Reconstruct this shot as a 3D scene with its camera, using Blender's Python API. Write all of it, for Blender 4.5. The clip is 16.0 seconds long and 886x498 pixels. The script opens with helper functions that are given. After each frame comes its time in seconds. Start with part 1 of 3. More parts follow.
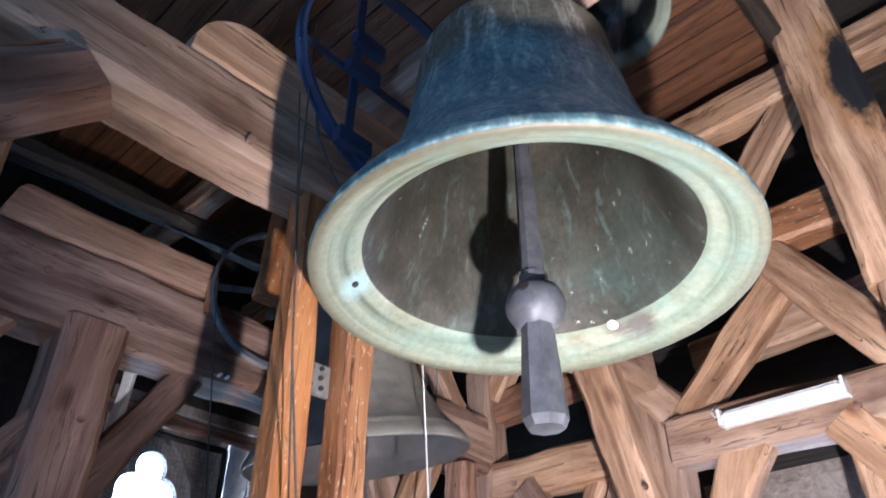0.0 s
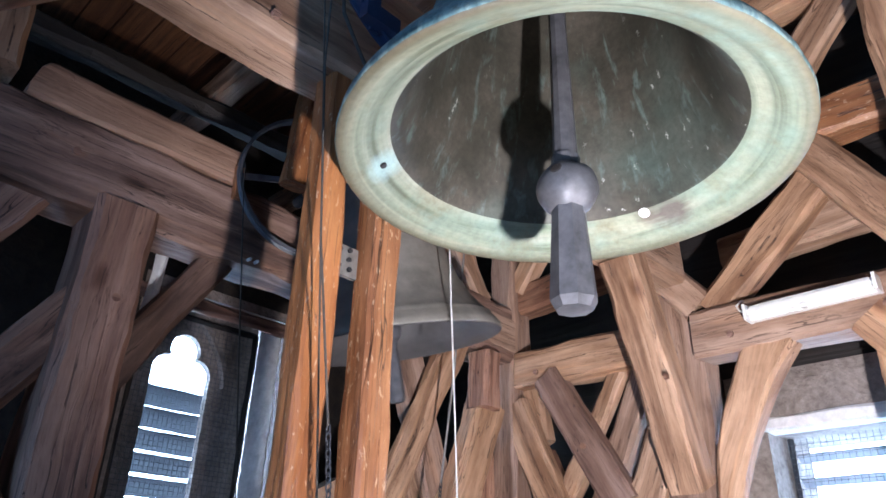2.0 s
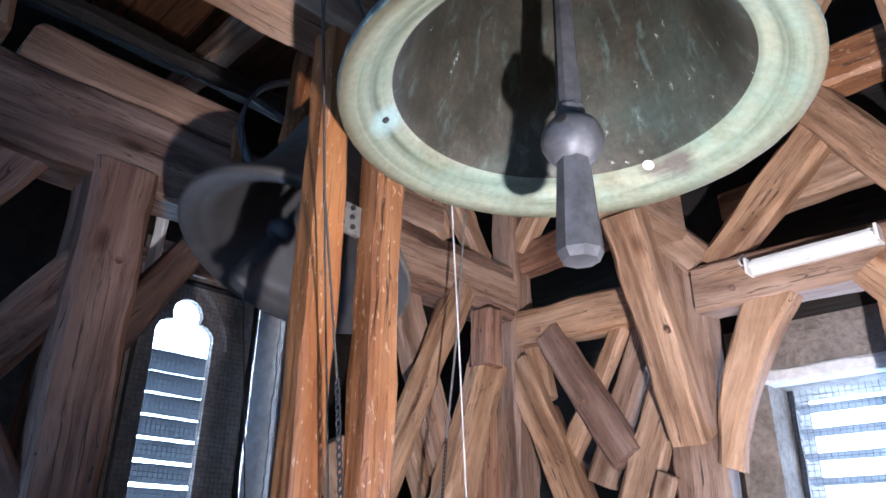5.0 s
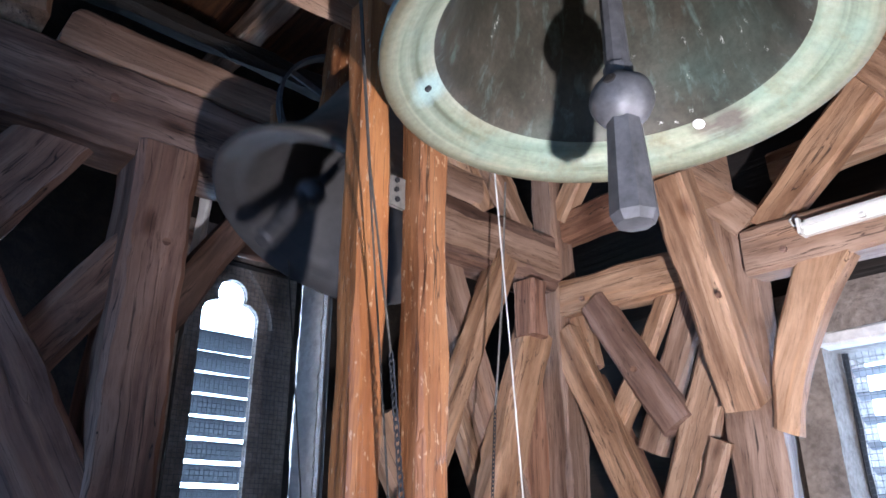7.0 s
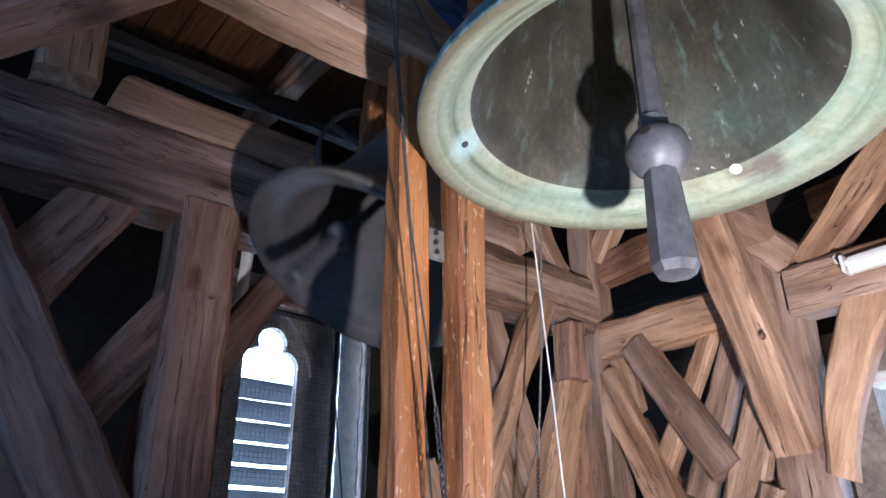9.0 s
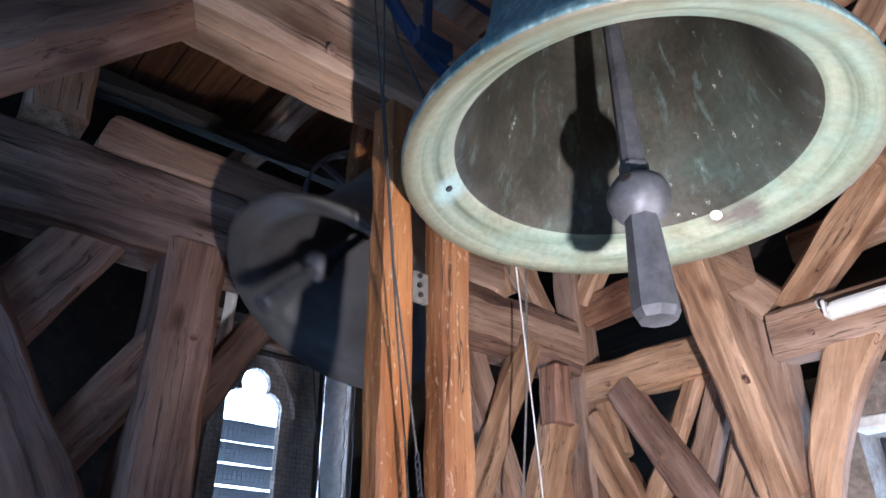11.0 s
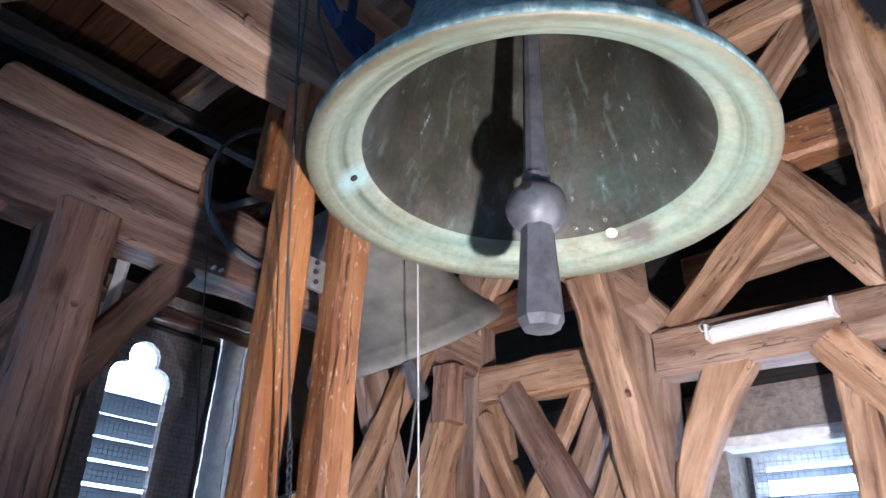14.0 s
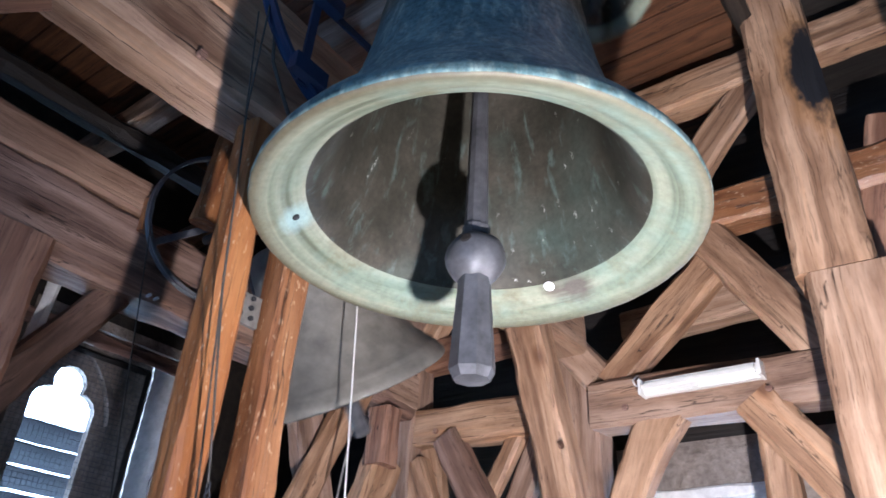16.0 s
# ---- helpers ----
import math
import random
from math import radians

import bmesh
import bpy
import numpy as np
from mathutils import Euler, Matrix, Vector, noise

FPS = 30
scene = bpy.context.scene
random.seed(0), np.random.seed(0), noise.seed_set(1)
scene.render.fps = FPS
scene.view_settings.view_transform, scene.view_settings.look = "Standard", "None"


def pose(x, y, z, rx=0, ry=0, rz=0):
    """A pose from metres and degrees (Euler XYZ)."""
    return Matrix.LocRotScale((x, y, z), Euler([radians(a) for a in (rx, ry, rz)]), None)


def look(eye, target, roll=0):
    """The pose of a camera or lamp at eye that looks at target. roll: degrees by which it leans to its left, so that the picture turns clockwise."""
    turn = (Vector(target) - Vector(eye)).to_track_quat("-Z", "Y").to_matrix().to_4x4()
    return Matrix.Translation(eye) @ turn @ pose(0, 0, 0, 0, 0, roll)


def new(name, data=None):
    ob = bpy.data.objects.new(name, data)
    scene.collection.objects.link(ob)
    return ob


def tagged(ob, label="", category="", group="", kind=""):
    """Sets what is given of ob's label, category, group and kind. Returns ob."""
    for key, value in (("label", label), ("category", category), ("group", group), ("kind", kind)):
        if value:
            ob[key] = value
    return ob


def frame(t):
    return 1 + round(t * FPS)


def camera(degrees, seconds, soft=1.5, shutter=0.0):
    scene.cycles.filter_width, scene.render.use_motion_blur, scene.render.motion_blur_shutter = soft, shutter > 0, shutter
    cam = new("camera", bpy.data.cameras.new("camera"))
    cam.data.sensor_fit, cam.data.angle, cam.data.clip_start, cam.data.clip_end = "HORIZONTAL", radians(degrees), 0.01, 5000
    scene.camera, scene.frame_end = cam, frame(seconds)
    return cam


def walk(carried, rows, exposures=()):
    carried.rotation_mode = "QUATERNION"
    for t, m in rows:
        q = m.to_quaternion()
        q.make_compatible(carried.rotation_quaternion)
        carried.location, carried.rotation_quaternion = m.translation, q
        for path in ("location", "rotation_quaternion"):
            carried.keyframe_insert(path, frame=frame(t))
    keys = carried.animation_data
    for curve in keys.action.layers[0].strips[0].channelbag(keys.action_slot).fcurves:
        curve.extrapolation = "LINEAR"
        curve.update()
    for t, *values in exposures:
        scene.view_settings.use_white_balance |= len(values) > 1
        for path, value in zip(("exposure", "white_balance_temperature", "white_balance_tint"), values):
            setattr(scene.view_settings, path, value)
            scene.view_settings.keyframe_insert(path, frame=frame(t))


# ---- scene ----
# tower axes: x along the headstocks, y along the long beams of the bell frame
cam = camera(63.69, 16.0, soft=1.6, shutter=0.5)
PATH = [  # seconds, place, heading, rise, lean
    (0.0, -0.000, 0.000, 1.600, 43.00, 34.54, -0.37),
    (0.5, -0.022, 0.010, 1.587, 44.87, 31.67, 0.35),
    (1.0, -0.034, 0.017, 1.576, 45.49, 28.95, 0.75),
    (1.5, -0.042, 0.024, 1.570, 45.30, 27.53, 1.00),
    (2.0, -0.047, 0.030, 1.570, 45.18, 26.49, 1.68),
    (2.5, -0.046, 0.030, 1.565, 44.79, 25.60, 1.94),
    (3.0, -0.047, 0.020, 1.563, 44.58, 25.17, 1.09),
    (3.5, -0.052, 0.020, 1.564, 44.73, 24.81, 1.07),
    (6.0, -0.102, 0.032, 1.538, 45.80, 22.83, 0.23),
    (6.5, -0.119, 0.019, 1.541, 47.26, 22.29, 0.48),
    (7.0, -0.125, 0.021, 1.545, 47.91, 21.55, -0.21),
    (7.5, -0.108, 0.014, 1.548, 48.20, 21.26, -0.04),
    (8.0, -0.104, -0.000, 1.556, 48.60, 21.86, -1.51),
    (8.5, -0.107, -0.015, 1.568, 49.67, 23.23, -0.54),
    (9.0, -0.107, -0.021, 1.575, 50.81, 24.66, -0.50),
    (11.5, -0.083, -0.013, 1.582, 49.33, 28.17, -0.51),
    (12.0, -0.080, -0.004, 1.582, 48.52, 28.01, -0.03),
    (12.5, -0.083, -0.003, 1.589, 46.95, 27.64, 0.21),
    (13.0, -0.068, 0.001, 1.589, 45.76, 27.56, 0.77),
    (13.5, -0.059, 0.020, 1.583, 44.46, 27.58, 1.67),
    (14.0, -0.049, 0.026, 1.584, 42.28, 27.44, 1.93),
    (14.5, -0.039, 0.019, 1.597, 40.56, 27.52, 1.28),
    (15.0, -0.029, 0.020, 1.602, 40.26, 28.74, 1.86),
    (15.5, -0.021, 0.025, 1.597, 39.91, 30.18, 2.62),
    (16.0, -0.008, 0.029, 1.602, 37.90, 30.66, 3.32),
]
walk(cam, [(t, pose(x, y, z, 90 + rise, 0, yaw) @ pose(0, 0, 0, 0, 0, lean)) for t, x, y, z, yaw, rise, lean in PATH],
     exposures=[(0.0, 0.25), (1.5, 0.15), (3.5, 0.05), (6.0, 0.0), (12.0, 0.0), (16.0, -0.06)])

# ---- light ----
world = bpy.data.worlds.new("sky")
scene.world = world
world.use_nodes = True
wn = world.node_tree.nodes
sky = wn.new("ShaderNodeTexSky")
sky.sky_type, sky.sun_disc = "NISHITA", False
sky.sun_elevation, sky.sun_rotation = radians(38), radians(215)
world.node_tree.links.new(sky.outputs[0], wn["Background"].inputs[0])
wn["Background"].inputs[1].default_value = 0.15


def lamp(name, kind, energy, colour, place, aim, **more):
    data = bpy.data.lights.new(name, kind)
    data.energy, data.color = energy, colour
    for key, value in more.items():
        setattr(data, key, value)
    ob = new(name, data)
    ob.matrix_world = look(place, aim)
    return ob


lamp("work_light", "SPOT", 930, (0.97, 0.945, 1.05), (0.12, 0.62, 0.88), (-0.11, 1.34, 1.5), spot_size=radians(125), spot_blend=1.0, shadow_soft_size=0.035)
# daylight falling in through the two window openings behind the camera
lamp("daylight_east", "AREA", 36, (0.2, 0.47, 1.0), (3.95, 0.55, 2.0), (0.0, 0.55, 2.3), shape="RECTANGLE", size=1.4, size_y=2.4)
lamp("daylight_south", "AREA", 115, (0.22, 0.48, 1.0), (-0.2, -3.95, 2.0), (-0.2, 0.0, 2.3), shape="RECTANGLE", size=1.4, size_y=2.4)
scene.view_settings.exposure = 0.0


# ---- materials ----
def material(name, rough=0.8, metal=0.0):
    m = bpy.data.materials.new(name)
    m.use_nodes = True
    n, l = m.node_tree.nodes, m.node_tree.links
    b = n["Principled BSDF"]
    b.inputs["Roughness"].default_value, b.inputs["Metallic"].default_value = rough, metal
    return m, n, l, b


def ramp(n, l, source, stops):
    r = n.new("ShaderNodeValToRGB")
    while len(r.color_ramp.elements) < len(stops):
        r.color_ramp.elements.new(0.5)
    for e, (p, c) in zip(r.color_ramp.elements, stops):
        e.position, e.color = p, (*c, 1)
    l.new(source, r.inputs[0])
    return r.outputs[0]


def noise_of(n, l, coords, size, scale=(1, 1, 1), detail=6, rough=0.6, distort=0.0):
    mp = n.new("ShaderNodeMapping")
    mp.inputs["Scale"].default_value = scale
    l.new(coords, mp.inputs[0])
    t = n.new("ShaderNodeTexNoise")
    t.inputs["Scale"].default_value, t.inputs["Detail"].default_value = size, detail
    t.inputs["Roughness"].default_value, t.inputs["Distortion"].default_value = rough, distort
    l.new(mp.outputs[0], t.inputs[0])
    return t.outputs["Fac"]


def mixed(n, l, mode, fac, a, b):
    x = n.new("ShaderNodeMix")
    x.data_type, x.blend_type = "RGBA", mode
    for sock, v in ((x.inputs[0], fac), (x.inputs[6], a), (x.inputs[7], b)):
        if isinstance(v, (int, float)):
            sock.default_value = v
        elif isinstance(v, tuple):
            sock.default_value = (*v, 1)
        else:
            l.new(v, sock)
    return x.outputs[2]


def bump(n, l, b, height, strength, distance=0.01, after=None):
    p = n.new("ShaderNodeBump")
    p.inputs["Strength"].default_value, p.inputs["Distance"].default_value = strength, distance
    l.new(height, p.inputs["Height"])
    if after:
        l.new(after, p.inputs["Normal"])
    l.new(p.outputs[0], b.inputs["Normal"])
    return p.outputs[0]


def coords_of(n, l):
    """Object coordinates, shifted for each piece so that no two have the same grain."""
    tc, oi = n.new("ShaderNodeTexCoord"), n.new("ShaderNodeObjectInfo")
    mul = n.new("ShaderNodeVectorMath")
    mul.operation = "MULTIPLY_ADD"
    mul.inputs[1].default_value = (37.0, 19.0, 11.0)
    l.new(oi.outputs["Random"], mul.inputs[0])
    l.new(tc.outputs["Object"], mul.inputs[2])
    return mul.outputs[0], oi.outputs["Random"]


def wood(name, dark, mid, light, rough=0.66, relief=0.8, wash=(1.12, 1.1, 1.08), flecks=0.0):
    m, n, l, b = material(name, rough)
    co, rnd = coords_of(n, l)
    warp = noise_of(n, l, co, 1.6, (0.7, 1.5, 1.5), 3, 0.5)
    bend = n.new("ShaderNodeVectorMath")
    bend.operation = "MULTIPLY_ADD"
    bend.inputs[1].default_value = (0.0, 0.1, 0.1)
    l.new(warp, bend.inputs[0])
    l.new(co, bend.inputs[2])
    bent = bend.outputs[0]
    grain = noise_of(n, l, bent, 2.6, (0.3, 5.5, 5.5), 9, 0.5, 0.45)
    fine = noise_of(n, l, bent, 22, (0.3, 7, 7), 5, 0.7, 0.2)
    patch = noise_of(n, l, co, 1.5, (0.8, 1.6, 1.6), 5, 0.6)
    blotch = noise_of(n, l, bent, 5.0, (0.35, 1.5, 1.5), 7, 0.62)
    col = ramp(n, l, grain, [(0.3, dark), (0.47, mid), (0.66, light)])
    col = mixed(n, l, "MULTIPLY", 0.4, col, ramp(n, l, fine, [(0.32, (0.5, 0.45, 0.42)), (0.5, (0.95, 0.94, 0.93)), (0.68, (1.18, 1.16, 1.12))]))
    pits = noise_of(n, l, bent, 60, (0.25, 3, 3), 4, 0.7, 0.0)
    col = mixed(n, l, "MULTIPLY", 0.35, col, ramp(n, l, pits, [(0.34, (0.35, 0.3, 0.27)), (0.42, (1, 1, 1))]))
    col = mixed(n, l, "MULTIPLY", 0.85, col, ramp(n, l, patch, [(0.3, (0.4, 0.31, 0.27)), (0.42, (0.85, 0.79, 0.74)), (0.54, (1.0, 0.95, 0.92)), (0.68, (1.26, 1.26, 1.28))]))
    col = mixed(n, l, "MIX", ramp(n, l, blotch, [(0.52, (0, 0, 0)), (0.72, (0.55, 0.55, 0.55))]), col, tuple(v * w for v, w in zip(light, wash)))
    col = mixed(n, l, "MULTIPLY", 1.0, col, ramp(n, l, rnd, [(0.0, (0.8, 0.8, 0.88)), (0.5, (1.0, 0.96, 0.92)), (1.0, (1.16, 1.04, 0.9))]))
    streak = noise_of(n, l, bent, 3.2, (0.22, 2.2, 2.2), 5, 0.6, 0.6)
    col = mixed(n, l, "MULTIPLY", 0.9, col, ramp(n, l, streak, [(0.36, (0.6, 0.54, 0.5)), (0.46, (1.0, 0.98, 0.96)), (0.58, (1.0, 1.0, 1.0)), (0.68, (1.2, 1.12, 1.02))]))
    if flecks:
        chips = noise_of(n, l, co, 64.0, (0.42, 1, 1), 4, 0.6)
        col = mixed(n, l, "MIX", ramp(n, l, chips, [(0.61, (0, 0, 0)), (0.66, (flecks, flecks, flecks))]), col, (0.74, 0.54, 0.36))
    vo = n.new("ShaderNodeTexVoronoi")
    vo.inputs["Scale"].default_value = 3.3
    mp = n.new("ShaderNodeMapping")
    mp.inputs["Scale"].default_value = (0.45, 1.0, 1.0)
    l.new(co, mp.inputs[0])
    l.new(mp.outputs[0], vo.inputs[0])
    knot = ramp(n, l, vo.outputs["Distance"], [(0.035, (0.28, 0.2, 0.16)), (0.07, (0.55, 0.45, 0.38)), (0.13, (1, 1, 1))])
    col = mixed(n, l, "MULTIPLY", 0.85, col, knot)
    crack = noise_of(n, l, bent, 2.4, (0.07, 6, 6), 3, 0.5, 0.1)
    line = ramp(n, l, crack, [(0.492, (1, 1, 1)), (0.498, (0.08, 0.06, 0.05)), (0.502, (0.08, 0.06, 0.05)), (0.508, (1, 1, 1))])
    mask = ramp(n, l, noise_of(n, l, co, 1.6, (1, 1, 1), 2), [(0.42, (0, 0, 0)), (0.54, (0.95, 0.95, 0.95))])
    col = mixed(n, l, "MULTIPLY", mask, col, line)
    checks = noise_of(n, l, bent, 4.5, (0.06, 7, 7), 4, 0.55, 0.0)
    split = ramp(n, l, checks, [(0.487, (1, 1, 1)), (0.497, (0.2, 0.15, 0.12)), (0.503, (0.2, 0.15, 0.12)), (0.513, (1, 1, 1))])
    some = ramp(n, l, noise_of(n, l, co, 2.3, (0.5, 1.4, 1.4), 3), [(0.47, (0, 0, 0)), (0.58, (0.75, 0.75, 0.75))])
    col = mixed(n, l, "MULTIPLY", some, col, split)
    l.new(col, b.inputs["Base Color"])
    first = bump(n, l, b, grain, relief, 0.014)
    second = bump(n, l, b, blotch, 0.5 * relief, 0.02, first)
    bump(n, l, b, line, 0.5 * relief, 0.012, second)
    return m


GREY_PALE = wood("pale_grey_oak", (0.2, 0.118, 0.082), (0.33, 0.21, 0.15), (0.46, 0.325, 0.25))
OAK = wood("weathered_oak", (0.235, 0.142, 0.09), (0.395, 0.262, 0.177), (0.545, 0.392, 0.285))
PINE = wood("orange_pine", (0.23, 0.092, 0.038), (0.37, 0.165, 0.07), (0.53, 0.27, 0.125), 0.4, 0.9, flecks=0.5)
GREY_OAK = wood("grey_oak", (0.125, 0.068, 0.05), (0.27, 0.155, 0.115), (0.42, 0.27, 0.205))
BOARD = wood("roof_board", (0.06, 0.028, 0.015), (0.12, 0.054, 0.026), (0.19, 0.09, 0.045))
# darker copy of the oak: one brace's shade put into its colour
SHADED_OAK = wood("shaded_oak", (0.05, 0.032, 0.028), (0.12, 0.078, 0.066), (0.2, 0.135, 0.115))
RED_OAK = wood("smoked_oak", (0.1, 0.058, 0.041), (0.265, 0.162, 0.115), (0.47, 0.32, 0.235))
# near-black wood; on walls and east ceiling it stands in for unlit space
NEAR_BLACK = wood("near_black_board", (0.012, 0.01, 0.009), (0.022, 0.018, 0.015), (0.035, 0.028, 0.022))


def plain(name, colour, rough=0.5, metal=0.0, vary=0.25, size=12.0, relief=0.15):
    m, n, l, b = material(name, rough, metal)
    co, rnd = coords_of(n, l)
    a, c = tuple(v * (1 - vary) for v in colour), tuple(min(1, v * (1 + vary)) for v in colour)
    f = noise_of(n, l, co, size, (1, 1, 1), 7, 0.65)
    l.new(ramp(n, l, f, [(0.3, a), (0.7, c)]), b.inputs["Base Color"])
    if relief:
        bump(n, l, b, f, relief, 0.004)
    return m


def bronze(name, kind):
    """Old bell bronze: outside (streaked blue-green, lamp light on its top put in as brown), inside (olive brown with
    drips) or lip (pale verdigris in rings).
    """
    m, n, l, b = material(name, 0.55, 0.25 if kind != "lip" else 0.05)
    tc = n.new("ShaderNodeTexCoord")
    co = tc.outputs["Object"]
    sep, across = n.new("ShaderNodeSeparateXYZ"), n.new("ShaderNodeVectorMath")
    across.operation = "DOT_PRODUCT"
    across.inputs[1].default_value = (1.9, 1.0, 0.0)
    l.new(co, sep.inputs[0])
    l.new(co, across.inputs[0])
    ln = n.new("ShaderNodeVectorMath")
    ln.operation = "LENGTH"
    l.new(co, ln.inputs[0])
    cyl = n.new("ShaderNodeCombineXYZ")
    l.new(across.outputs["Value"], cyl.inputs[0])
    l.new(ln.outputs["Value"], cyl.inputs[1])
    l.new(sep.outputs[2], cyl.inputs[2])
    cy = cyl.outputs[0]
    cloud = noise_of(n, l, co, 4.0, (1, 1, 1), 6, 0.6)
    fine = noise_of(n, l, co, 45.0, (1, 1, 1), 6, 0.7)
    drips = noise_of(n, l, co, 14.0, (1.6, 1.6, 0.22), 6, 0.65, 0.4)
    if kind == "out":
        col = ramp(n, l, cloud, [(0.3, (0.08, 0.155, 0.16)), (0.5, (0.13, 0.24, 0.25)), (0.7, (0.21, 0.33, 0.325))])
        col = mixed(n, l, "MIX", ramp(n, l, drips, [(0.5, (0, 0, 0)), (0.66, (0.8, 0.8, 0.8))]), col, (0.4, 0.5, 0.44))
        # brown top puts in the lamp light; the waist below keeps daylight's blue
        top = ramp(n, l, sep.outputs[2], [(0.62, (0, 0, 0)), (0.75, (1, 1, 1))])
        lamplit = mixed(n, l, "MIX", ramp(n, l, drips, [(0.5, (0, 0, 0)), (0.66, (1, 1, 1))]), (0.15, 0.14, 0.1), (0.5, 0.48, 0.4))
        col = mixed(n, l, "MIX", top, col, lamplit)
    elif kind == "in":
        col = ramp(n, l, cloud, [(0.3, (0.022, 0.022, 0.015)), (0.5, (0.05, 0.045, 0.033)), (0.7, (0.085, 0.073, 0.056))])
        green = ramp(n, l, noise_of(n, l, co, 1.7, (1, 1, 1), 3), [(0.5, (0, 0, 0)), (0.7, (0.7, 0.7, 0.7))])
        col = mixed(n, l, "MIX", green, col, (0.055, 0.085, 0.07))
        col = mixed(n, l, "MIX", ramp(n, l, drips, [(0.55, (0, 0, 0)), (0.7, (0.6, 0.6, 0.6))]), col, (0.125, 0.18, 0.158))
        vo = n.new("ShaderNodeTexVoronoi")
        vo.inputs["Scale"].default_value = 15.0
        vm = n.new("ShaderNodeMapping")
        vm.inputs["Scale"].default_value = (1.0, 1.0, 0.32)
        l.new(co, vm.inputs[0])
        wob = n.new("ShaderNodeVectorMath")
        wob.operation = "MULTIPLY_ADD"
        wob.inputs[1].default_value = (0.12, 0.12, 0.12)
        l.new(fine, wob.inputs[0])
        l.new(vm.outputs[0], wob.inputs[2])
        l.new(wob.outputs[0], vo.inputs[0])
        spot = ramp(n, l, vo.outputs["Distance"], [(0.075, (0.95, 0.95, 0.95)), (0.11, (0, 0, 0))])
        few = ramp(n, l, noise_of(n, l, co, 3.0, (1, 1, 1), 3), [(0.47, (0, 0, 0)), (0.56, (1, 1, 1))])
        col = mixed(n, l, "MIX", mixed(n, l, "MULTIPLY", 1.0, spot, few), col, (0.5, 0.52, 0.47))
    else:
        rings = noise_of(n, l, cy, 1.0, (1.2, 30, 16), 6, 0.55, 0.5)
        col = ramp(n, l, rings, [(0.3, (0.1, 0.11, 0.068)), (0.42, (0.175, 0.205, 0.145)), (0.55, (0.245, 0.272, 0.198)), (0.7, (0.325, 0.33, 0.245))])
        mint = ramp(n, l, noise_of(n, l, co, 2.2, (1, 1, 1), 4), [(0.48, (0, 0, 0)), (0.64, (0.7, 0.7, 0.7))])
        col = mixed(n, l, "MIX", mint, col, (0.185, 0.275, 0.228))
        rust = ramp(n, l, noise_of(n, l, co, 5.0, (1, 1, 1), 6, 0.7), [(0.52, (0, 0, 0)), (0.7, (0.8, 0.8, 0.8))])
        col = mixed(n, l, "MIX", rust, col, (0.18, 0.162, 0.096))
        for place, size, tint in (((-0.46, -0.29, 0.05), 0.075, (0.33, 0.47, 0.45)), ((0.05, 0.54, 0.055), 0.075, (0.1, 0.08, 0.07)), ((-0.03, 0.53, 0.06), 0.055, (0.12, 0.095, 0.08))):
            ds = n.new("ShaderNodeVectorMath")
            ds.operation = "DISTANCE"
            ds.inputs[1].default_value = place
            l.new(co, ds.inputs[0])
            ad = n.new("ShaderNodeMath")
            ad.operation = "MULTIPLY_ADD"
            ad.inputs[1].default_value = 0.09
            l.new(noise_of(n, l, cy, 4.0, (1, 14, 14), 5), ad.inputs[0])
            l.new(ds.outputs["Value"], ad.inputs[2])
            col = mixed(n, l, "MIX", ramp(n, l, ad.outputs[0], [(size, (0.85, 0.85, 0.85)), (size + 0.05, (0, 0, 0))]), col, tint)
        edge = ramp(n, l, ln.outputs["Value"], [(0.606, (0, 0, 0)), (0.65, (0.9, 0.9, 0.9))])
        col = mixed(n, l, "MIX", edge, col, (0.125, 0.108, 0.068))
    col = mixed(n, l, "MULTIPLY", 0.9 if kind == "out" else (0.45 if kind == "in" else 0.3), col, ramp(n, l, fine, [(0.34, (0.45, 0.45, 0.45)), (0.6, (1.2, 1.2, 1.2))]))
    l.new(col, b.inputs["Base Color"])
    bump(n, l, b, fine, 0.12, 0.004)
    return m


BRONZE_OUT, BRONZE_IN, PATINA = bronze("bronze_outside", "out"), bronze("bronze_inside", "in"), bronze("lip_verdigris", "lip")
IRON = plain("clapper_iron", (0.09, 0.09, 0.098), 0.58, 0.45, 0.5, 11.0, 0.4)
# rope wheel iron; the blue daylight falling on it is put into the colour
DAYLIT_IRON = plain("daylit_iron", (0.02, 0.045, 0.105), 0.5, 0.2)
DARK_IRON = plain("dark_iron", (0.05, 0.05, 0.055), 0.55, 0.6)
def stone(name, colour):
    m, n, l, b = material(name, 0.92)
    co, rnd = coords_of(n, l)
    big, small = noise_of(n, l, co, 5.0, (1, 1, 1), 8, 0.62, 0.4), noise_of(n, l, co, 26.0, (1, 1, 1), 6, 0.7)
    col = ramp(n, l, big, [(0.3, tuple(v * 0.6 for v in colour)), (0.5, colour), (0.7, tuple(v * 1.25 for v in colour))])
    col = mixed(n, l, "MULTIPLY", 0.6, col, ramp(n, l, small, [(0.35, (0.5, 0.48, 0.46)), (0.6, (1.1, 1.1, 1.1))]))
    l.new(col, b.inputs["Base Color"])
    first = bump(n, l, b, big, 0.9, 0.06)
    bump(n, l, b, small, 0.6, 0.015, first)
    return m


